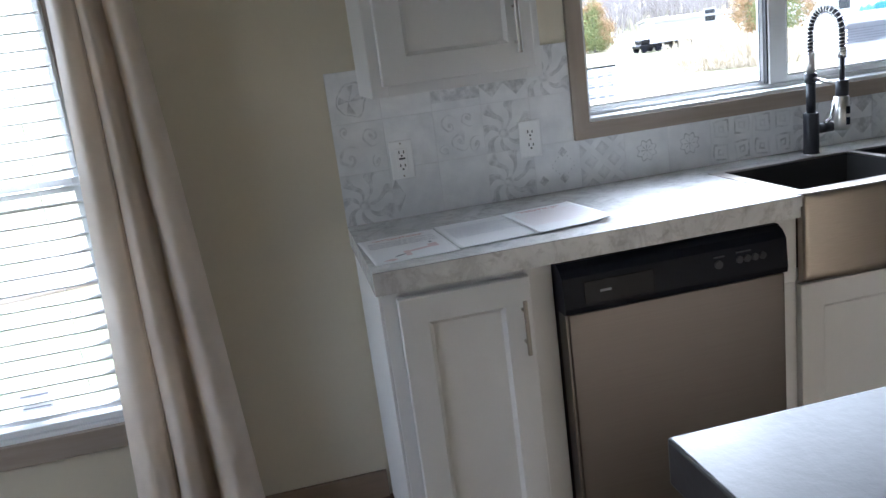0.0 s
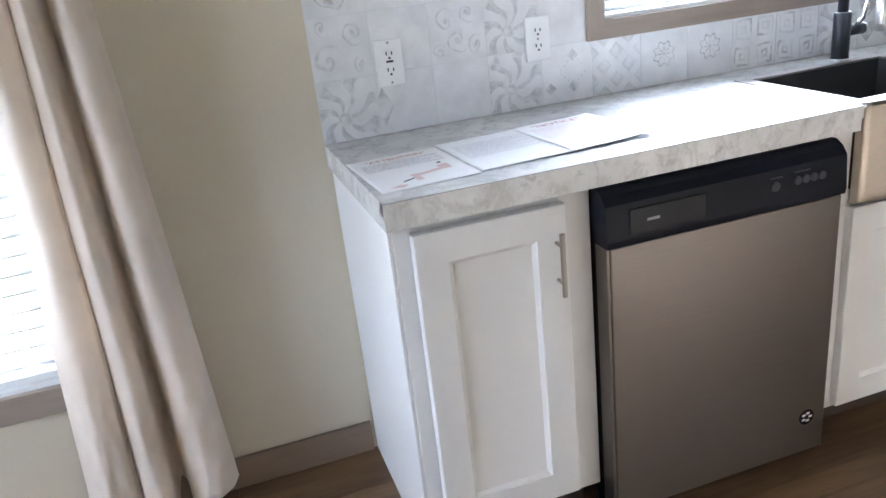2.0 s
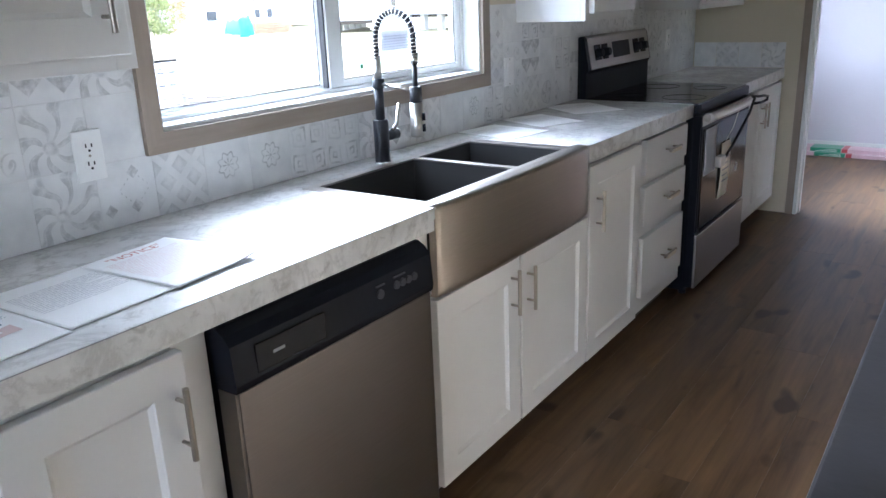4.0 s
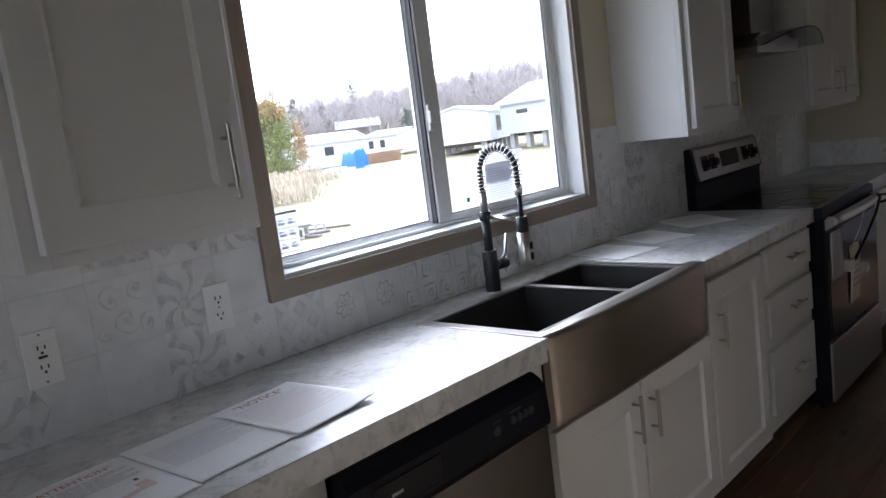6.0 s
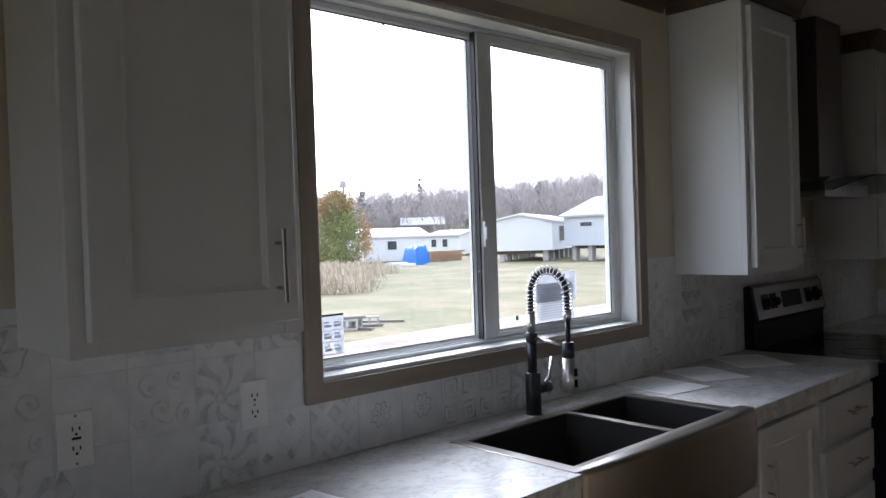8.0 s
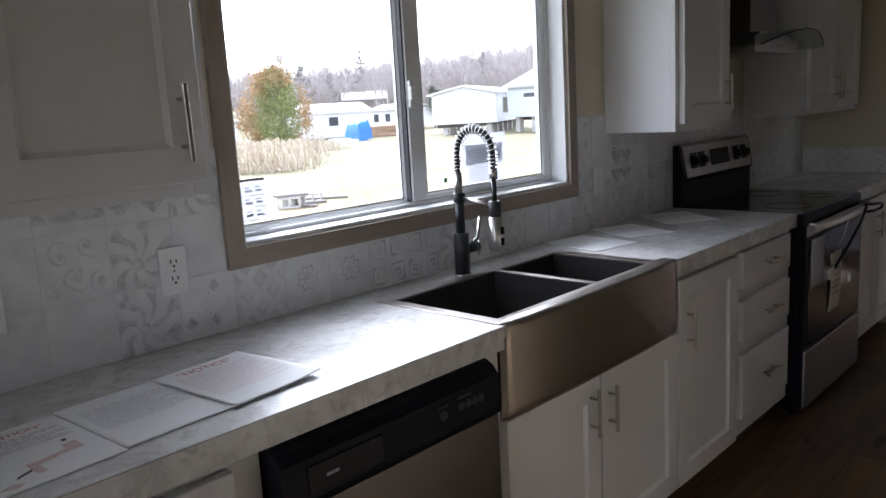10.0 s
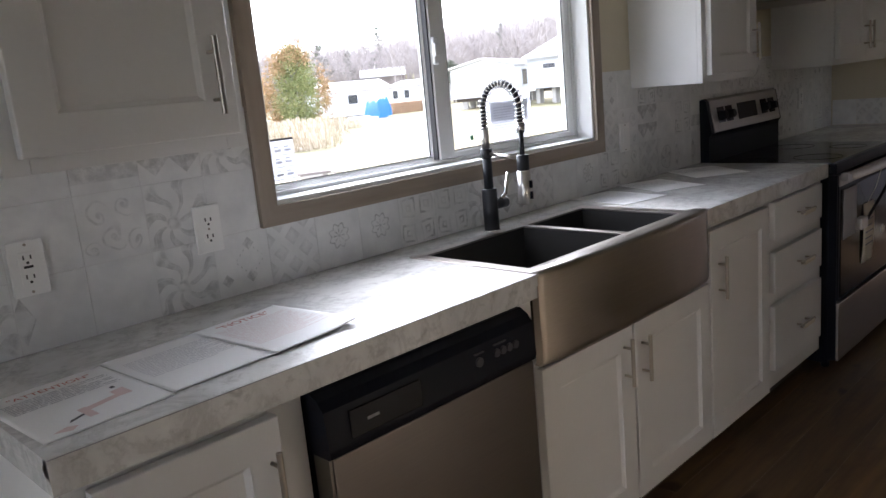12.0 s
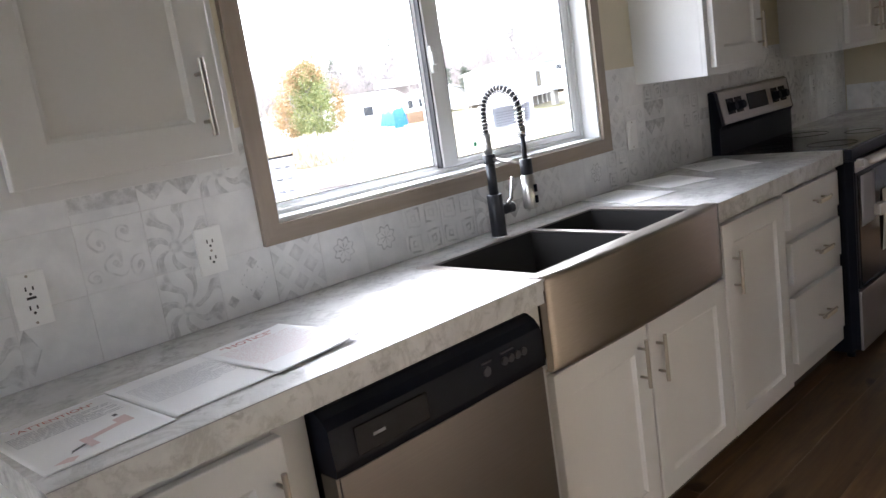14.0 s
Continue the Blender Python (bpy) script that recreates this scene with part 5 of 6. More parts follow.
# ---------------------------------------------------------------- next room
for i, (y0, y1, x0) in enumerate(((-1.12, -0.30, 6.86), (-1.08, -0.36, 6.90))):
    b = thing("flooring_pack", x0 + 0.1, (y0 + y1) / 2, 0.032 * i, "flat pack of flooring in pink plastic wrap on the floor", "package", group="flooring packs")
    z = 0.032 * i
    pk = part("wrap", bx(x0, x0 + 0.18, y0, y1, z, z + 0.0315, 0.005), PINK, b, "pink printed plastic wrap")
    part("band", bx(x0 - 0.0015, x0 + 0.1815, y0 + 0.42, y0 + 0.66, z + 0.0012, z + 0.0318), GREEN, b, "green printed band")
    part("band", bx(x0 - 0.0015, x0 + 0.1815, y0 + 0.37, y0 + 0.415, z + 0.0012, z + 0.0318), RED, b, "red printed band")
    for j in range(3):
        part("print", bx(x0 - 0.0022, x0 - 0.0016, y0 + 0.45, y0 + 0.62 - 0.04 * j, z + 0.006 + 0.008 * j, z + 0.009 + 0.008 * j), PAPER, b)
outlet_far = thing("wall_outlet", FARX, -1.15, 0.35, "white outlet low on the lavender wall", "outlet")
part("cover_plate", bx(FARX - 0.006, FARX - 0.0003, -1.185, -1.115, 0.293, 0.407, 0.002), PLATE, outlet_far)
part("slot", bx(FARX - 0.008, FARX - 0.0055, -1.156, -1.144, 0.365, 0.38), SLOT, outlet_far)
part("slot", bx(FARX - 0.008, FARX - 0.0055, -1.156, -1.144, 0.32, 0.335), SLOT, outlet_far)
bm = bmesh.new()
bmesh.ops.create_icosphere(bm, subdivisions=4, radius=0.085)
for v in bm.verts:
    n1 = noise.noise(v.co * 22) + 0.6 * noise.noise(v.co * 55)
    v.co *= 1 + 0.42 * n1
    v.co.z = v.co.z * 0.7 + 0.052
    v.co += Vector((5.66, -1.27, 0))
low = min(v.co.z for v in bm.verts)
for v in bm.verts:
    v.co.z -= low
solid("crumpled_paper", bm, PAPER_B, "crumpled beige packing paper on the floor", "paper")


# ---------------------------------------------------------------- outdoors
GZ = -0.9


def far(az, d):
    return -0.34 + d * math.sin(radians(az)), -1.69 + d * math.cos(radians(az))


def relief(x, y):
    d = math.hypot(x, y)
    k = max(0.0, d - 100) / 90
    slope = 0.75 + 0.65 / (1 + math.exp(-(math.degrees(math.atan2(x, y)) - 47) / 4))
    return GZ + 12.5 * k * k / (1 + k * k) * slope + (0.05 * noise.noise(Vector((x * 0.12, y * 0.12, 0))) if d > 8 else 0.0)


bm = bmesh.new()
rings, rad = [], [0.0, 6, 12, 18, 25, 35, 48, 62, 78, 95, 112, 130, 150, 175, 200, 240, 300, 420, 700, 1500]
for r in rad[1:]:
    rings.append([bm.verts.new((r * math.sin(a), r * math.cos(a), relief(r * math.sin(a), r * math.cos(a)))) for a in (2 * math.pi * i / 96 for i in range(96))])
mid = bm.verts.new((0, 0, GZ))
for i in range(96):
    bm.faces.new((mid, rings[0][(i + 1) % 96], rings[0][i]))
    for a, b in zip(rings, rings[1:]):
        bm.faces.new((a[i], a[(i + 1) % 96], b[(i + 1) % 96], b[i])).smooth = True
bmesh.ops.recalc_face_normals(bm, faces=bm.faces[:])
solid("ground", bm, LAWN, "pale autumn lawn rising to a wooded hill", "ground", kind="structure")
bm = slab(bmesh.new(), 30, 4, lambda u, v: Vector((-4 + 44 * u, 7.5 + 2.5 * v + 1.2 * math.sin(u * 5) + 5 * u, GZ + 0.03)), (0, 0, 0.2))
solid("gravel_track", bm, GRAVEL, "tan gravel track across the lawn", "path", kind="structure")


def gable_house(name, az0, az1, d0, d1, wall_lo, wall_hi, ridge, mat, roof, label, depth=8.0, wins=(), piers=5):
    """A manufactured home on blocks: long wall from bearing az0 to az1, roof, windows, block piers."""
    ax, ay = far(az0, d0)
    bx_, by_ = far(az1, d1)
    u = Vector((bx_ - ax, by_ - ay, 0))
    ln = u.length
    u.normalize()
    n = Vector((-u.y, u.x, 0))
    if n.dot(Vector((ax, ay, 0))) < 0:
        n = -n
    o = Vector((ax, ay, 0))
    h = thing(name, ax, ay, GZ, label, "house")

    def at(s, t, z):
        return o + u * s + n * t + Vector((0, 0, z))

    def block(bm, s0, s1, t0, t1, z0, z1):
        vs = [bm.verts.new(at(s, t, z)) for z in (z0, z1) for s, t in ((s0, t0), (s1, t0), (s1, t1), (s0, t1))]
        for f in ((0, 1, 2, 3), (4, 5, 6, 7), (0, 1, 5, 4), (1, 2, 6, 5), (2, 3, 7, 6), (3, 0, 4, 7)):
            bm.faces.new([vs[i] for i in f])
        bmesh.ops.recalc_face_normals(bm, faces=bm.faces[:])
        return bm
    w = part("wall", block(bmesh.new(), 0, ln, 0, depth, wall_lo, wall_hi), mat, h)
    bm = bmesh.new()
    for k in range(int((wall_hi - wall_lo) / 0.3)):
        z = wall_lo + 0.3 * k
        block(bm, -0.01, ln + 0.01, -0.02, depth + 0.01, z, z + 0.02)
    part("siding_lap", bm, mat, w)
    bm = bmesh.new()
    for s in (0.0,):
        prof = [(-0.35, wall_hi - 0.05), (depth / 2, ridge), (depth + 0.35, wall_hi - 0.05), (depth + 0.35, wall_hi + 0.1), (depth / 2, ridge + 0.16), (-0.35, wall_hi + 0.1)]
        a, b = [bm.verts.new(at(-0.3, p, z)) for p, z in prof], [bm.verts.new(at(ln + 0.3, p, z)) for p, z in prof]
        for i in range(6):
            bm.faces.new((a[i], a[(i + 1) % 6], b[(i + 1) % 6], b[i]))
        bm.faces.new(a[::-1]); bm.faces.new(b)
        bmesh.ops.recalc_face_normals(bm, faces=bm.faces[:])
    part("roof", bm, roof, h)
    bm = bmesh.new()
    for s in (0.0, ln - 0.05):
        a = [bm.verts.new(at(s, p, z)) for p, z in ((0, wall_hi - 0.02), (depth, wall_hi - 0.02), (depth / 2, ridge - 0.01))]
        b = [bm.verts.new(at(s + 0.05, p, z)) for p, z in ((0, wall_hi - 0.02), (depth, wall_hi - 0.02), (depth / 2, ridge - 0.01))]
        bm.faces.new(a); bm.faces.new(b)
        for i in range(3):
            bm.faces.new((a[i], a[(i + 1) % 3], b[(i + 1) % 3], b[i]))
    bmesh.ops.recalc_face_normals(bm, faces=bm.faces[:])
    part("gable", bm, mat, h)
    for side, s, wd, z, ht in wins:
        if side == "front":
            f = part("window", block(bmesh.new(), s - 0.08, s + wd + 0.08, -0.06, 0.02, z - 0.08, z + ht + 0.08), SIDING, h, "white framed window")
            part("pane", block(bmesh.new(), s, s + wd, -0.08, -0.055, z, z + ht), DARKWIN, f)
        else:
            e = 0.0 if side == "left" else ln
            f = part("window", block(bmesh.new(), e - 0.06, e + 0.06, s - 0.08, s + wd + 0.08, z - 0.08, z + ht + 0.08), SIDING, h, "white framed window")
            part("pane", block(bmesh.new(), e - 0.08, e + 0.08, s, s + wd, z, z + ht), DARKWIN, f)
    if piers:
        # shade under the floor, built as a dark brown block
        part("skirt_shadow", block(bmesh.new(), 0.3, ln - 0.3, 1.0, depth - 0.3, wall_lo - 0.28, wall_lo - 0.002), KICK, h, "dark block standing for the shade under the floor")
        for i in range(piers):
            for t in (0.5, depth - 1.2):
                s = 0.4 + (ln - 1.2) * i / (piers - 1)
                part("block_pier", block(bmesh.new(), s, s + 0.45, t, t + 0.45, GZ - 0.1, wall_lo - 0.001), BLOCK, h, "stack of concrete blocks")
    return h


gable_house("mobile_home", 51.05, 52.9, 66, 79, 0.02, 2.45, 3.05, SIDING, ROOF_PALE, "white mobile home set up on block piers", 5.5, [("front", 3.0, 2.2, 0.75, 1.3)], 6)
gable_house("mobile_home", 51.9, 57.5, 66, 60, 0.35, 2.75, 4.3, SIDING_GREY, ROOF, "pale grey mobile home with a gable on block piers", 8.0, [("front", 2.0, 1.3, 1.9, 0.35), ("left", 2.5, 1.4, 0.9, 1.2)], 5)
gable_house("mobile_home", 37.2, 41.9, 74, 76, -0.75, 1.55, 2.3, SIDING, ROOF_PALE, "white mobile home with a pale metal roof", 6.0, [("front", 2.4, 0.9, 0.35, 0.8)], 0)
gable_house("mobile_home", 41.9, 44.3, 95, 92, -0.6, 1.5, 2.1, SIDING, ROOF, "small white mobile home in the distance", 6.0, [("front", 0.7, 0.7, 0.2, 0.9), ("front", 2.4, 0.7, 0.2, 0.9)], 0)
gable_house("barn", 40.1, 43.1, 120, 120, 0.4, 3.3, 4.4, BARNWOOD, ROOF, "weathered barn below the wooded hill", 7.0, [], 0)
gable_house("box_trailer", 27.7, 32.6, 66, 68, -0.35, 1.25, 1.4, SIDING, ROOF, "white box trailer parked across the field", 4.0, [("front", 4.0, 0.8, 0.8, 0.9)], 4)
gable_house("mobile_home", 8.0, 15.5, 85, 90, -0.5, 1.9, 2.8, SIDING, ROOF, "white mobile home far across the field", 6.0, [("front", 3.0, 0.8, 0.4, 0.9), ("front", 7.0, 0.8, 0.4, 0.9)], 0)
gable_house("mobile_home", -42, -28, 70, 64, -0.5, 1.9, 2.9, SIDING, ROOF, "white mobile home beyond the dining window", 6.0, [("front", 4.0, 1.0, 0.4, 0.9)], 0)

# tarp over a small trailer, lumber pile
tx, ty = far(41.0, 68)
bm = slab(bmesh.new(), 26, 26, lambda u, v: Vector((tx + (u - 0.5) * 1.5, ty + (v - 0.5) * 2.0, GZ + 1.55 * min(1, 7 * min(u, 1 - u, v, 1 - v)) ** 0.5 + 0.16 * noise.noise(Vector((u * 5, v * 5, 2))) + 0.35 * (u - 0.5))), (0, 0, 0.02))
solid("tarp_cover", bm, TARP, "bright blue tarp draped over a small trailer", "tarp")
lx, ly = far(43.2, 74)
pile = thing("lumber_pile", lx, ly, GZ, "stacked brown lumber on the lawn", "lumber")
rng = random.Random(4)
for k in range(5):
    for j in range(4):
        part("board", bx(lx - 2.3 + rng.random() * 0.5, lx + 2.1 + rng.random() * 0.6, ly + j * 0.32, ly + j * 0.32 + 0.28, GZ + 0.02 + k * 0.2, GZ + 0.19 + k * 0.2), LUMBER, pile)
# small truck parked by the trailer
kx, ky = far(27.4, 63)
trk = thing("pickup_truck", kx, ky, GZ, "dark pickup truck parked across the field", "truck")
part("body", bx(kx - 0.9, kx + 1.0, ky, ky + 1.5, GZ + 0.3, GZ + 0.62, 0.1), SMOKED, trk)
part("cab", bx(kx - 0.7, kx + 0.05, ky + 0.1, ky + 1.4, GZ + 0.62, GZ + 1.02, 0.14), SMOKED, trk)
for x in (kx - 0.55, kx + 0.6):
    for y in (ky - 0.02, ky + 1.3):
        part("wheel", tb([(x, y, GZ + 0.24), (x, y + 0.2, GZ + 0.24)], 0.24, 16), BLACK, trk)


# blocks and boards lying in the grass
def hollow_block(x, y, z, s, turn):
    """A concrete block with two cores, lying on its side."""
    bm = bmesh.new()
    for a, b, p, q in ((-0.2, 0.2, 0.0, 0.035), (-0.2, 0.2, 0.155, 0.19), (-0.2, -0.165, 0.035, 0.155), (-0.018, 0.018, 0.035, 0.155), (0.165, 0.2, 0.035, 0.155)):
        box(bm, a * s, b * s, -0.1 * s, 0.1 * s, p * s, q * s, 0.006)
    bmesh.ops.transform(bm, matrix=pose(x, y, z, 0, 0, turn), verts=bm.verts[:])
    return solid("concrete_block", bm, BLOCK, "pale hollow concrete block lying in the grass", "block", group="loose blocks")


for az, d, s, turn in ((35.75, 20.6, 1.5, -30), (36.15, 20.9, 1.4, -8), (37.5, 21.6, 1.3, -35)):
    hollow_block(*far(az, d), GZ, s, turn)
px, py = far(35.95, 20.75)
slab_bm = bx(-0.42, 0.42, -0.22, 0.22, 0.0, 0.07, 0.012)
bmesh.ops.transform(slab_bm, matrix=pose(px, py, GZ + 0.287, 0, 0, -18), verts=slab_bm.verts[:])
solid("paving_slab", slab_bm, BARNWOOD, "dark weathered slab resting on concrete blocks", "slab")
for az, d, ln, turn in ((37.0, 21.2, 0.55, -28), (38.1, 22.2, 0.75, -44), (36.8, 20.6, 0.4, -70)):
    px, py = far(az, d)
    bm = bx(-ln, ln, -0.07, 0.07, 0.0, 0.05, 0.006)
    bmesh.ops.transform(bm, matrix=pose(px, py, GZ + 0.01, 0, 0, turn), verts=bm.verts[:])
    solid("loose_board", bm, BARNWOOD, "weathered grey board lying in the grass", "board", group="loose boards")
for az, d, s in ((39.6, 67, 0.9), (40.3, 64.5, 0.75)):
    px, py = far(az, d)
    solid("panel_stack", bx(px - s, px + s, py - s * 0.5, py + s * 0.5, GZ - 0.02, GZ + s * 0.3, 0.03), SIDING, "pale stack of panels lying on the lawn", "panels", group="panel stacks")


def leaf_cloud(bm, n, fn, size, rng, stretch=1.0):
    for _ in range(n):
        c = fn(rng)
        if c is None:
            continue
        a, b = Vector((rng.gauss(0, 1), rng.gauss(0, 1), rng.gauss(0, 1))).normalized(), Vector((rng.gauss(0, 1), rng.gauss(0, 1), rng.gauss(0, 1))).normalized()
        s = size * (0.6 + 0.8 * rng.random())
        bm.faces.new([bm.verts.new(c + q) for q in (a * s, b * s * 0.6, -a * s * 0.8, -b * s * 0.6)])
    return bm


def bush(x, y, w, hgt, label, seed):
    t = thing("tree", x, y, GZ, label, "tree")
    rng = random.Random(seed)
    bm = tb([(x, y, GZ - 0.1), (x + 0.05, y, GZ + 1), (x, y, GZ + hgt * 0.85)], [0.16, 0.12, 0.03], 8)
    for i in range(14):
        a, z = i * 2.4, GZ + 0.5 + hgt * 0.6 * i / 14
        tube(bm, [(x, y, z), (x + 0.6 * math.cos(a), y + 0.6 * math.sin(a), z + 0.7), (x + 1.2 * math.cos(a), y + 1.2 * math.sin(a), z + 1.1)], [0.05, 0.03, 0.01], 5)
    part("trunk", bm, BARK, t)
    lobes = []
    while len(lobes) < 150:
        a, q, k = rng.uniform(0, 6.2832), rng.random() ** 0.5, rng.random() ** 1.1
        girth = w / 2 * max(0.12, math.sin(math.pi * min(1.0, 0.16 + 0.80 * k ** 0.85))) ** 0.75
        lobes.append((a, q, k, girth * q * rng.uniform(0.82, 1.06), rng.uniform(0.16, 0.34)))

    def spots(pool):
        def spot(r):
            a, q, k, g, s = r.choice(pool)
            c = Vector((x + g * math.cos(a), y + g * math.sin(a), GZ + 0.35 + k * (hgt - 0.6)))
            return c + Vector((r.gauss(0, s), r.gauss(0, s), r.gauss(0, s * 1.3)))
        return spot
    outer = [l for l in lobes if l[1] > 0.68 and (abs(math.cos(l[0] + 0.6)) > 0.72 or l[2] > 0.86)]
    inner = [l for l in lobes if l not in outer]
    part("crown", leaf_cloud(bmesh.new(), 15000, spots(inner), 0.085, rng), BUSHLEAF, t, "green inner crown")
    part("crown", leaf_cloud(bmesh.new(), 9000, spots(outer), 0.085, rng), ORANGELEAF, t, "outer leaves turned orange")


px, py = far(35.3, 60)
bush(px, py, 5.6, 6.0, "egg-shaped tree with green leaves turning orange", 11)
px, py = far(23.5, 80)
bush(px, py, 3.8, 4.6, "small autumn tree with orange leaves", 12)

# weeds below the tree
rng = random.Random(21)
bm = bmesh.new()
for _ in range(14000):
    d = 34 + 24 * rng.random() ** 0.8
    az = 30.5 + rng.random() * (6.2 if d < 50 else 7.6) + rng.gauss(0, 0.9)
    x, y = far(az, d)
    tuft = max(0.0, noise.noise(Vector((x * 0.35, y * 0.35, 4.0))) + 0.35)
    hgt, lean = 0.10 + (0.25 + 1.1 * tuft) * rng.random() ** 1.6, Vector((rng.gauss(0, 0.16), rng.gauss(0, 0.16), 0))
    a = Vector((0.014 * rng.choice((-1, 1)), 0.01, 0))
    base = Vector((x, y, GZ - 0.02))
    bm.faces.new([bm.verts.new(p) for p in (base - a, base + a, base + lean + Vector((0.03, 0, hgt)), base + lean * 1.1 + Vector((-0.03, 0, hgt * 1.03)))])
solid("weeds", bm, WEED, "dry tan weeds and brush", "weeds", kind="stuff")


# the wooded hill: bare trees, and some pines
def forest():
    rng = random.Random(33)
    bm = bmesh.new()
    vs, fs = [], []

    def stick(p, q, r0, r1):
        i = len(vs)
        d = (q - p).normalized()
        s = d.orthogonal().normalized()
        t = d.cross(s)
        for base, r in ((p, r0), (q, r1)):
            for k in range(3):
                a = 2 * math.pi * k / 3
                vs.append(base + r * (math.cos(a) * s + math.sin(a) * t))
        fs.extend([(i, i + 1, i + 4, i + 3), (i + 1, i + 2, i + 5, i + 4), (i + 2, i, i + 3, i + 5)])

    def bare(x, y, h):
        z = relief(x, y) - 0.3
        p, up = Vector((x, y, z)), Vector((rng.gauss(0, 0.03), rng.gauss(0, 0.03), 1)).normalized()
        top = p + up * h
        stick(p, top, 0.07 + 0.007 * h, 0.015)
        for _ in range(int(15 + h)):
            k = 0.3 + 0.68 * rng.random()
            a, l = rng.random() * 6.283, h * 0.2 * (1.15 - k) + 0.6
            b = p + up * h * k
            e = b + Vector((math.cos(a) * l, math.sin(a) * l, l * (0.7 + 0.8 * rng.random())))
            stick(b, e, 0.032, 0.009)
            for _ in range(3):
                m = b + (e - b) * (0.35 + 0.6 * rng.random())
                stick(m, m + Vector((rng.gauss(0, 0.5), rng.gauss(0, 0.5), 0.35 + rng.random() * 0.7)), 0.016, 0.006)
    for _ in range(3000):
        az, d = rng.uniform(2, 66), 118 + 110 * rng.random()
        x, y = far(az, d)
        stand = 1.0 + 0.22 * noise.noise(Vector((x * 0.05, y * 0.05, 9.0)))
        bare(x, y, rng.uniform(5, 9.2) * stand)
    for az, d, h in ((52.9, 112, 13.5), (53.3, 118, 12), (54.6, 112, 10), (46.5, 125, 10.5), (36.8, 118, 9.5), (42.5, 112, 9)):
        bare(*far(az, d), h)
    for _ in range(260):
        az, d = rng.uniform(-60, 2), 135 + 110 * rng.random()
        bare(*far(az, d), rng.uniform(6, 10))
    me = bpy.data.meshes.new("bare_woods")
    me.from_pydata([tuple(v) for v in vs], [], fs)
    me.materials.append(BARK)
    tagged(new("bare_woods", me), "grey leafless woods covering the hill", "woods", kind="stuff")


forest()


def pine(x, y, h, seed, wide):
    rng = random.Random(seed)
    z = relief(x, y)
    t = thing("pine_tree", x, y, z, "tall dark pine standing among bare trees", "tree", group="pines on the hill")
    part("trunk", tb([(x, y, z - 0.2), (x, y, z + h)], [0.2, 0.02], 7), BARK, t)

    tiers = [(0.35 + 0.62 * (i + rng.random() * 0.6) / 11, rng.random() * 6.283, rng.uniform(0.5, 1.0)) for i in range(11) for _ in range(2)]

    def spot(r):
        k, a, reach = r.choice(tiers)
        q = r.random()
        w = h * wide * (1.12 - k) * reach * q
        return Vector((x + w * math.cos(a) + r.gauss(0, 0.14), y + w * math.sin(a) + r.gauss(0, 0.14), z + h * k + 0.25 * w + r.gauss(0, 0.12)))
    part("crown", leaf_cloud(bmesh.new(), 1300, spot, 0.15, rng), PINE, t)


for i, (az, d, h, wide) in enumerate(((41.5, 138, 11.5, 0.3), (37.2, 125, 9.5, 0.42), (39.2, 130, 8, 0.3), (45.3, 100, 5.5, 0.45), (46.6, 96, 5.0, 0.55), (24.0, 150, 9, 0.3), (50.2, 150, 9, 0.3))):
    pine(*far(az, d), h, 50 + i, wide)
ux, uy = far(35.9, 78)
pole = thing("utility_pole", ux, uy, GZ, "wooden utility pole behind the autumn tree", "pole")
part("post", tb([(ux, uy, GZ - 0.2), (ux, uy, 7.0)], [0.15, 0.11], 10), BARK, pole)
part("lamp_box", bx(ux - 0.25, ux + 0.25, uy - 0.25, uy + 0.25, 6.6, 7.3, 0.05), BARK, pole)


# ---------------------------------------------------------------- backsplash tiles
MOTIFS = {m: tile_mat("tile_" + m, m) for m in ("leaf", "scroll", "curl", "diamond", "lozenge", "rosette", "key", "medal", "lantern", "triangle", "bar", "plain")}
splash = thing("backsplash", 2.4, -0.001, TOP, "white patchwork tile backsplash with worn grey patterns", "backsplash", kind="structure")
bm = pierced(0.0, END - 0.008, TOP + 0.001, 1.372, [(WIN[0] - 0.051, WIN[1] + 0.051, WIN[2] - 0.05, 1.372)], -0.0048, -0.0006)
part("grout", bm, GROUT, splash, "pale grout bed")
GAP = 0.0013
cache = {}


def lay(x0, x1, z0, z1, motif, wall="north"):
    w, h = x1 - x0 - GAP, z1 - z0 - GAP
    key = (round(w, 4), round(h, 4), motif)
    if key not in cache:
        bm = bmesh.new()
        box(bm, -w / 2, w / 2, -TH, -0.0046, -h / 2, h / 2)
        bmesh.ops.bevel(bm, geom=[e for e in bm.edges if all(v.co.y < -TH + 1e-4 for v in e.verts)], offset=0.0006, segments=1, affect="EDGES")
        cache[key] = mesh_of("tile", bm, MOTIFS[motif])
    t = new("tile", cache[key])
    t.parent = splash
    p = Vector(((x0 + x1) / 2, 0, (z0 + z1) / 2)) if wall == "north" else Vector((END - 0.0005, -(x0 + x1) / 2, (z0 + z1) / 2))
    t.location = p - splash.location
    if wall != "north":
        t.rotation_euler = (0, 0, radians(-90))


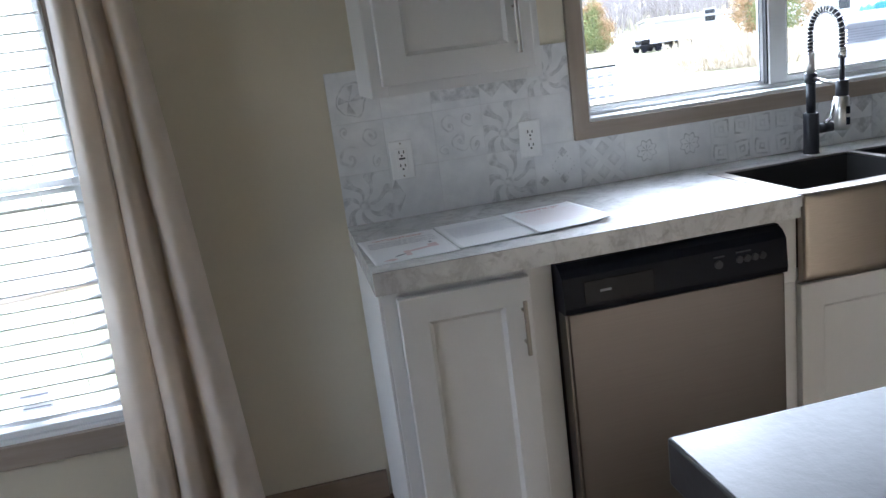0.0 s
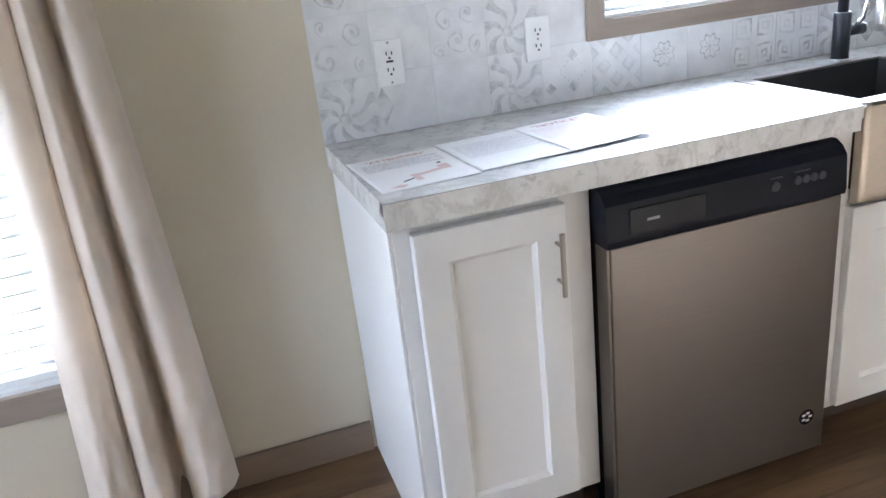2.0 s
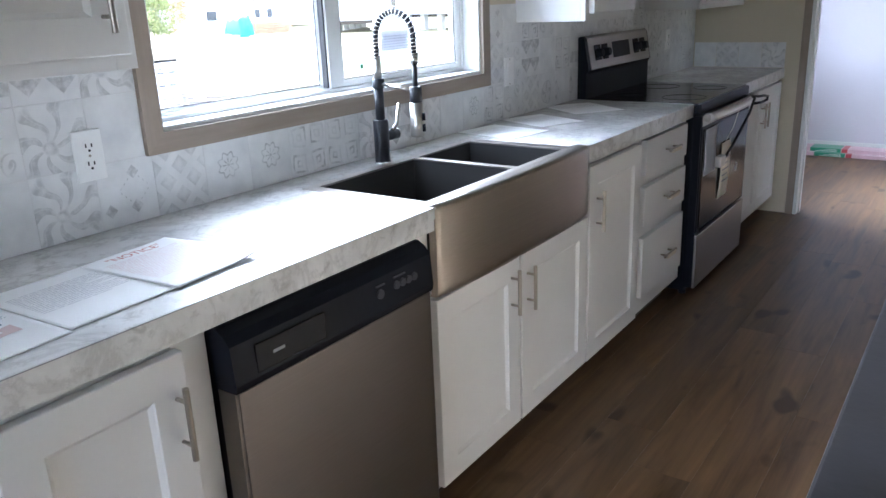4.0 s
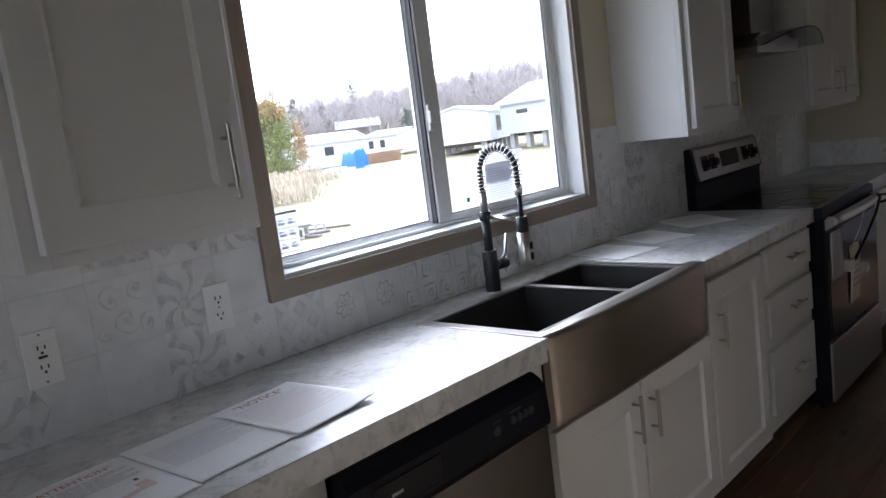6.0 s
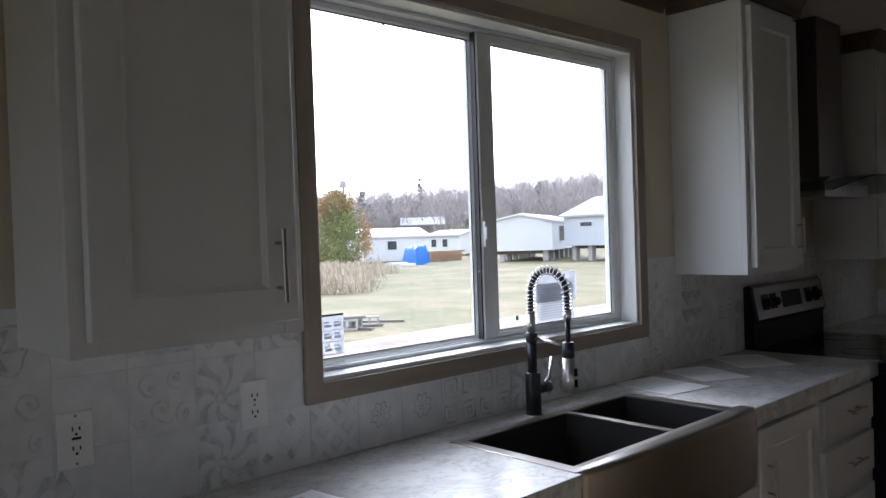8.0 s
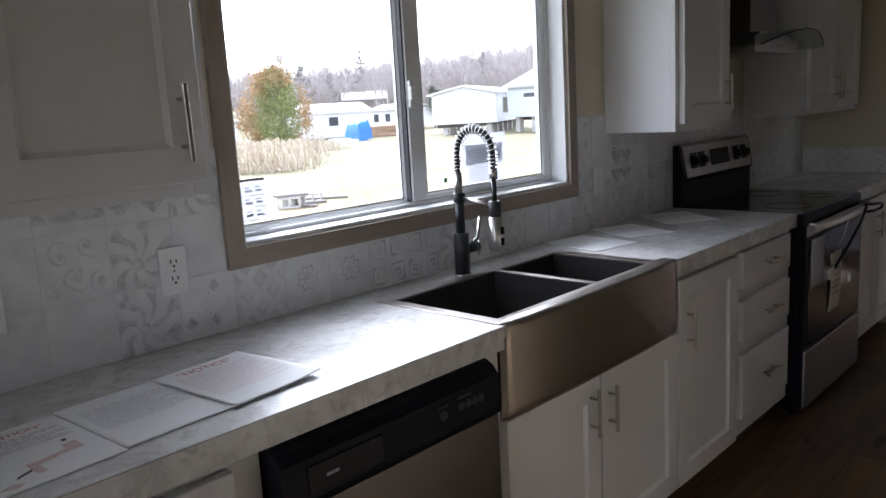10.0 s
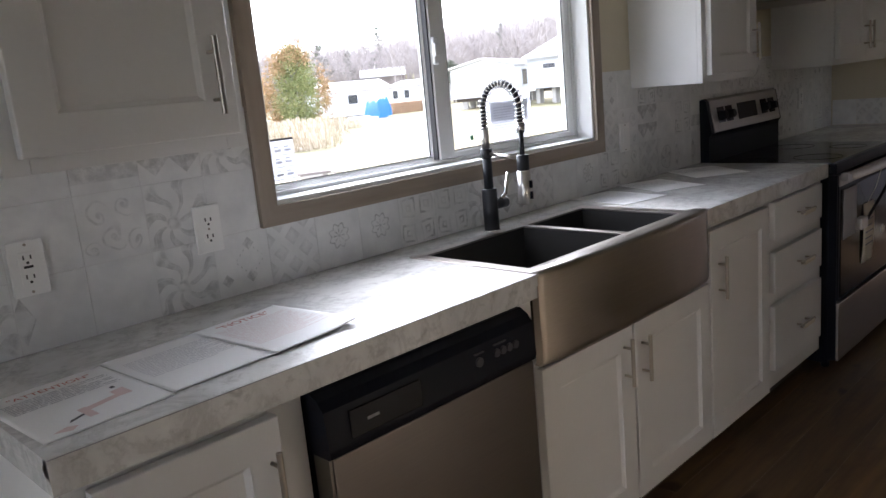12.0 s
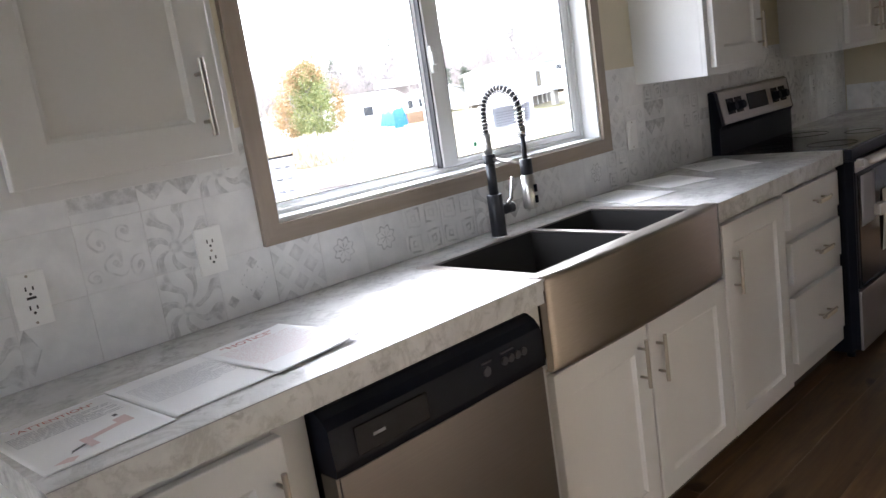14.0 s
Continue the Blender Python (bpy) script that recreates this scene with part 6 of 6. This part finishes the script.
rng = random.Random(9)
ROW1 = "leaf lantern plain leaf lozenge diamond rosette rosette key key leaf triangle diamond plain rosette key".split()
ROW2 = "curl plain scroll leaf plain".split()
ROW3 = "medal plain bar triangle leaf".split()
names = list(MOTIFS) + ["plain", "plain", "plain", "scroll", "curl"]
cols = 32
wcell = (END - 0.009) / cols
for i in range(cols):
    a, b = i * wcell, (i + 1) * wcell
    lay(a, b, TOP + 0.001, TOP + 0.155, ROW1[i] if i < len(ROW1) else rng.choice(names))
    for r, (z0, z1, row) in enumerate(((TOP + 0.155, TOP + 0.307, ROW2), (TOP + 0.307, 1.372, ROW3))):
        m = row[i] if i < len(row) else rng.choice(names)
        lo, hi = WIN[0] - 0.052, WIN[1] + 0.052
        if b <= lo or a >= hi:
            lay(a, b, z0, z1, m)
        elif a < lo < b and lo - a > 0.02:
            lay(a, lo, z0, z1, m)
        elif a < hi < b and b - hi > 0.02:
            lay(hi, b, z0, z1, m)
for i, m in enumerate(("plain", "diamond", "plain", "leaf")):
    a = 0.01 + i * 0.14
    lay(a, a + 0.14, TOP + 0.001, TOP + 0.155, m, "east")

# ---------------------------------------------------------------- floor planks
rng = random.Random(5)
PW, PL = 0.18, 1.22
bm = bmesh.new()
box(bm, -PL / 2 + 0.0003, PL / 2 - 0.0003, -PW / 2 + 0.0003, PW / 2 - 0.0003, -0.008, 0.0)
bmesh.ops.bevel(bm, geom=[e for e in bm.edges if all(v.co.z > -1e-4 for v in e.verts)], offset=0.0006, segments=1, affect="EDGES")
plank = mesh_of("plank", bm, PLANK)
rest = bmesh.new()
y = 0.0
while y > SOUTH:
    x = WEST - rng.random() * PL
    while x < FARX:
        x0, x1 = max(x, WEST), min(x + PL, FARX)
        if x1 - x0 > 0.02:
            if -1.6 <= y - PW and x0 > -1.7 or (y > -2.0 and x0 > END - 1):
                if x1 - x0 > PL - 1e-4:
                    p = new("plank", plank)
                    p.parent, p.location = floor, Vector(((x0 + x1) / 2, y - PW / 2, 0)) - floor.location
                else:
                    b2 = bmesh.new()
                    box(b2, -(x1 - x0) / 2, (x1 - x0) / 2, -PW / 2 + 0.0007, PW / 2 - 0.0007, -0.008, 0.0)
                    p = new("plank", mesh_of("plank", b2, PLANK))
                    p.parent, p.location = floor, Vector(((x0 + x1) / 2, y - PW / 2, 0)) - floor.location
            else:
                box(rest, x0 + 0.0007, x1 - 0.0007, y - PW + 0.0007, y - 0.0007, -0.008, 0.0)
        x += PL
    y -= PW
part("plank_field", rest, PLANK, floor)["kind"] = "stuff"
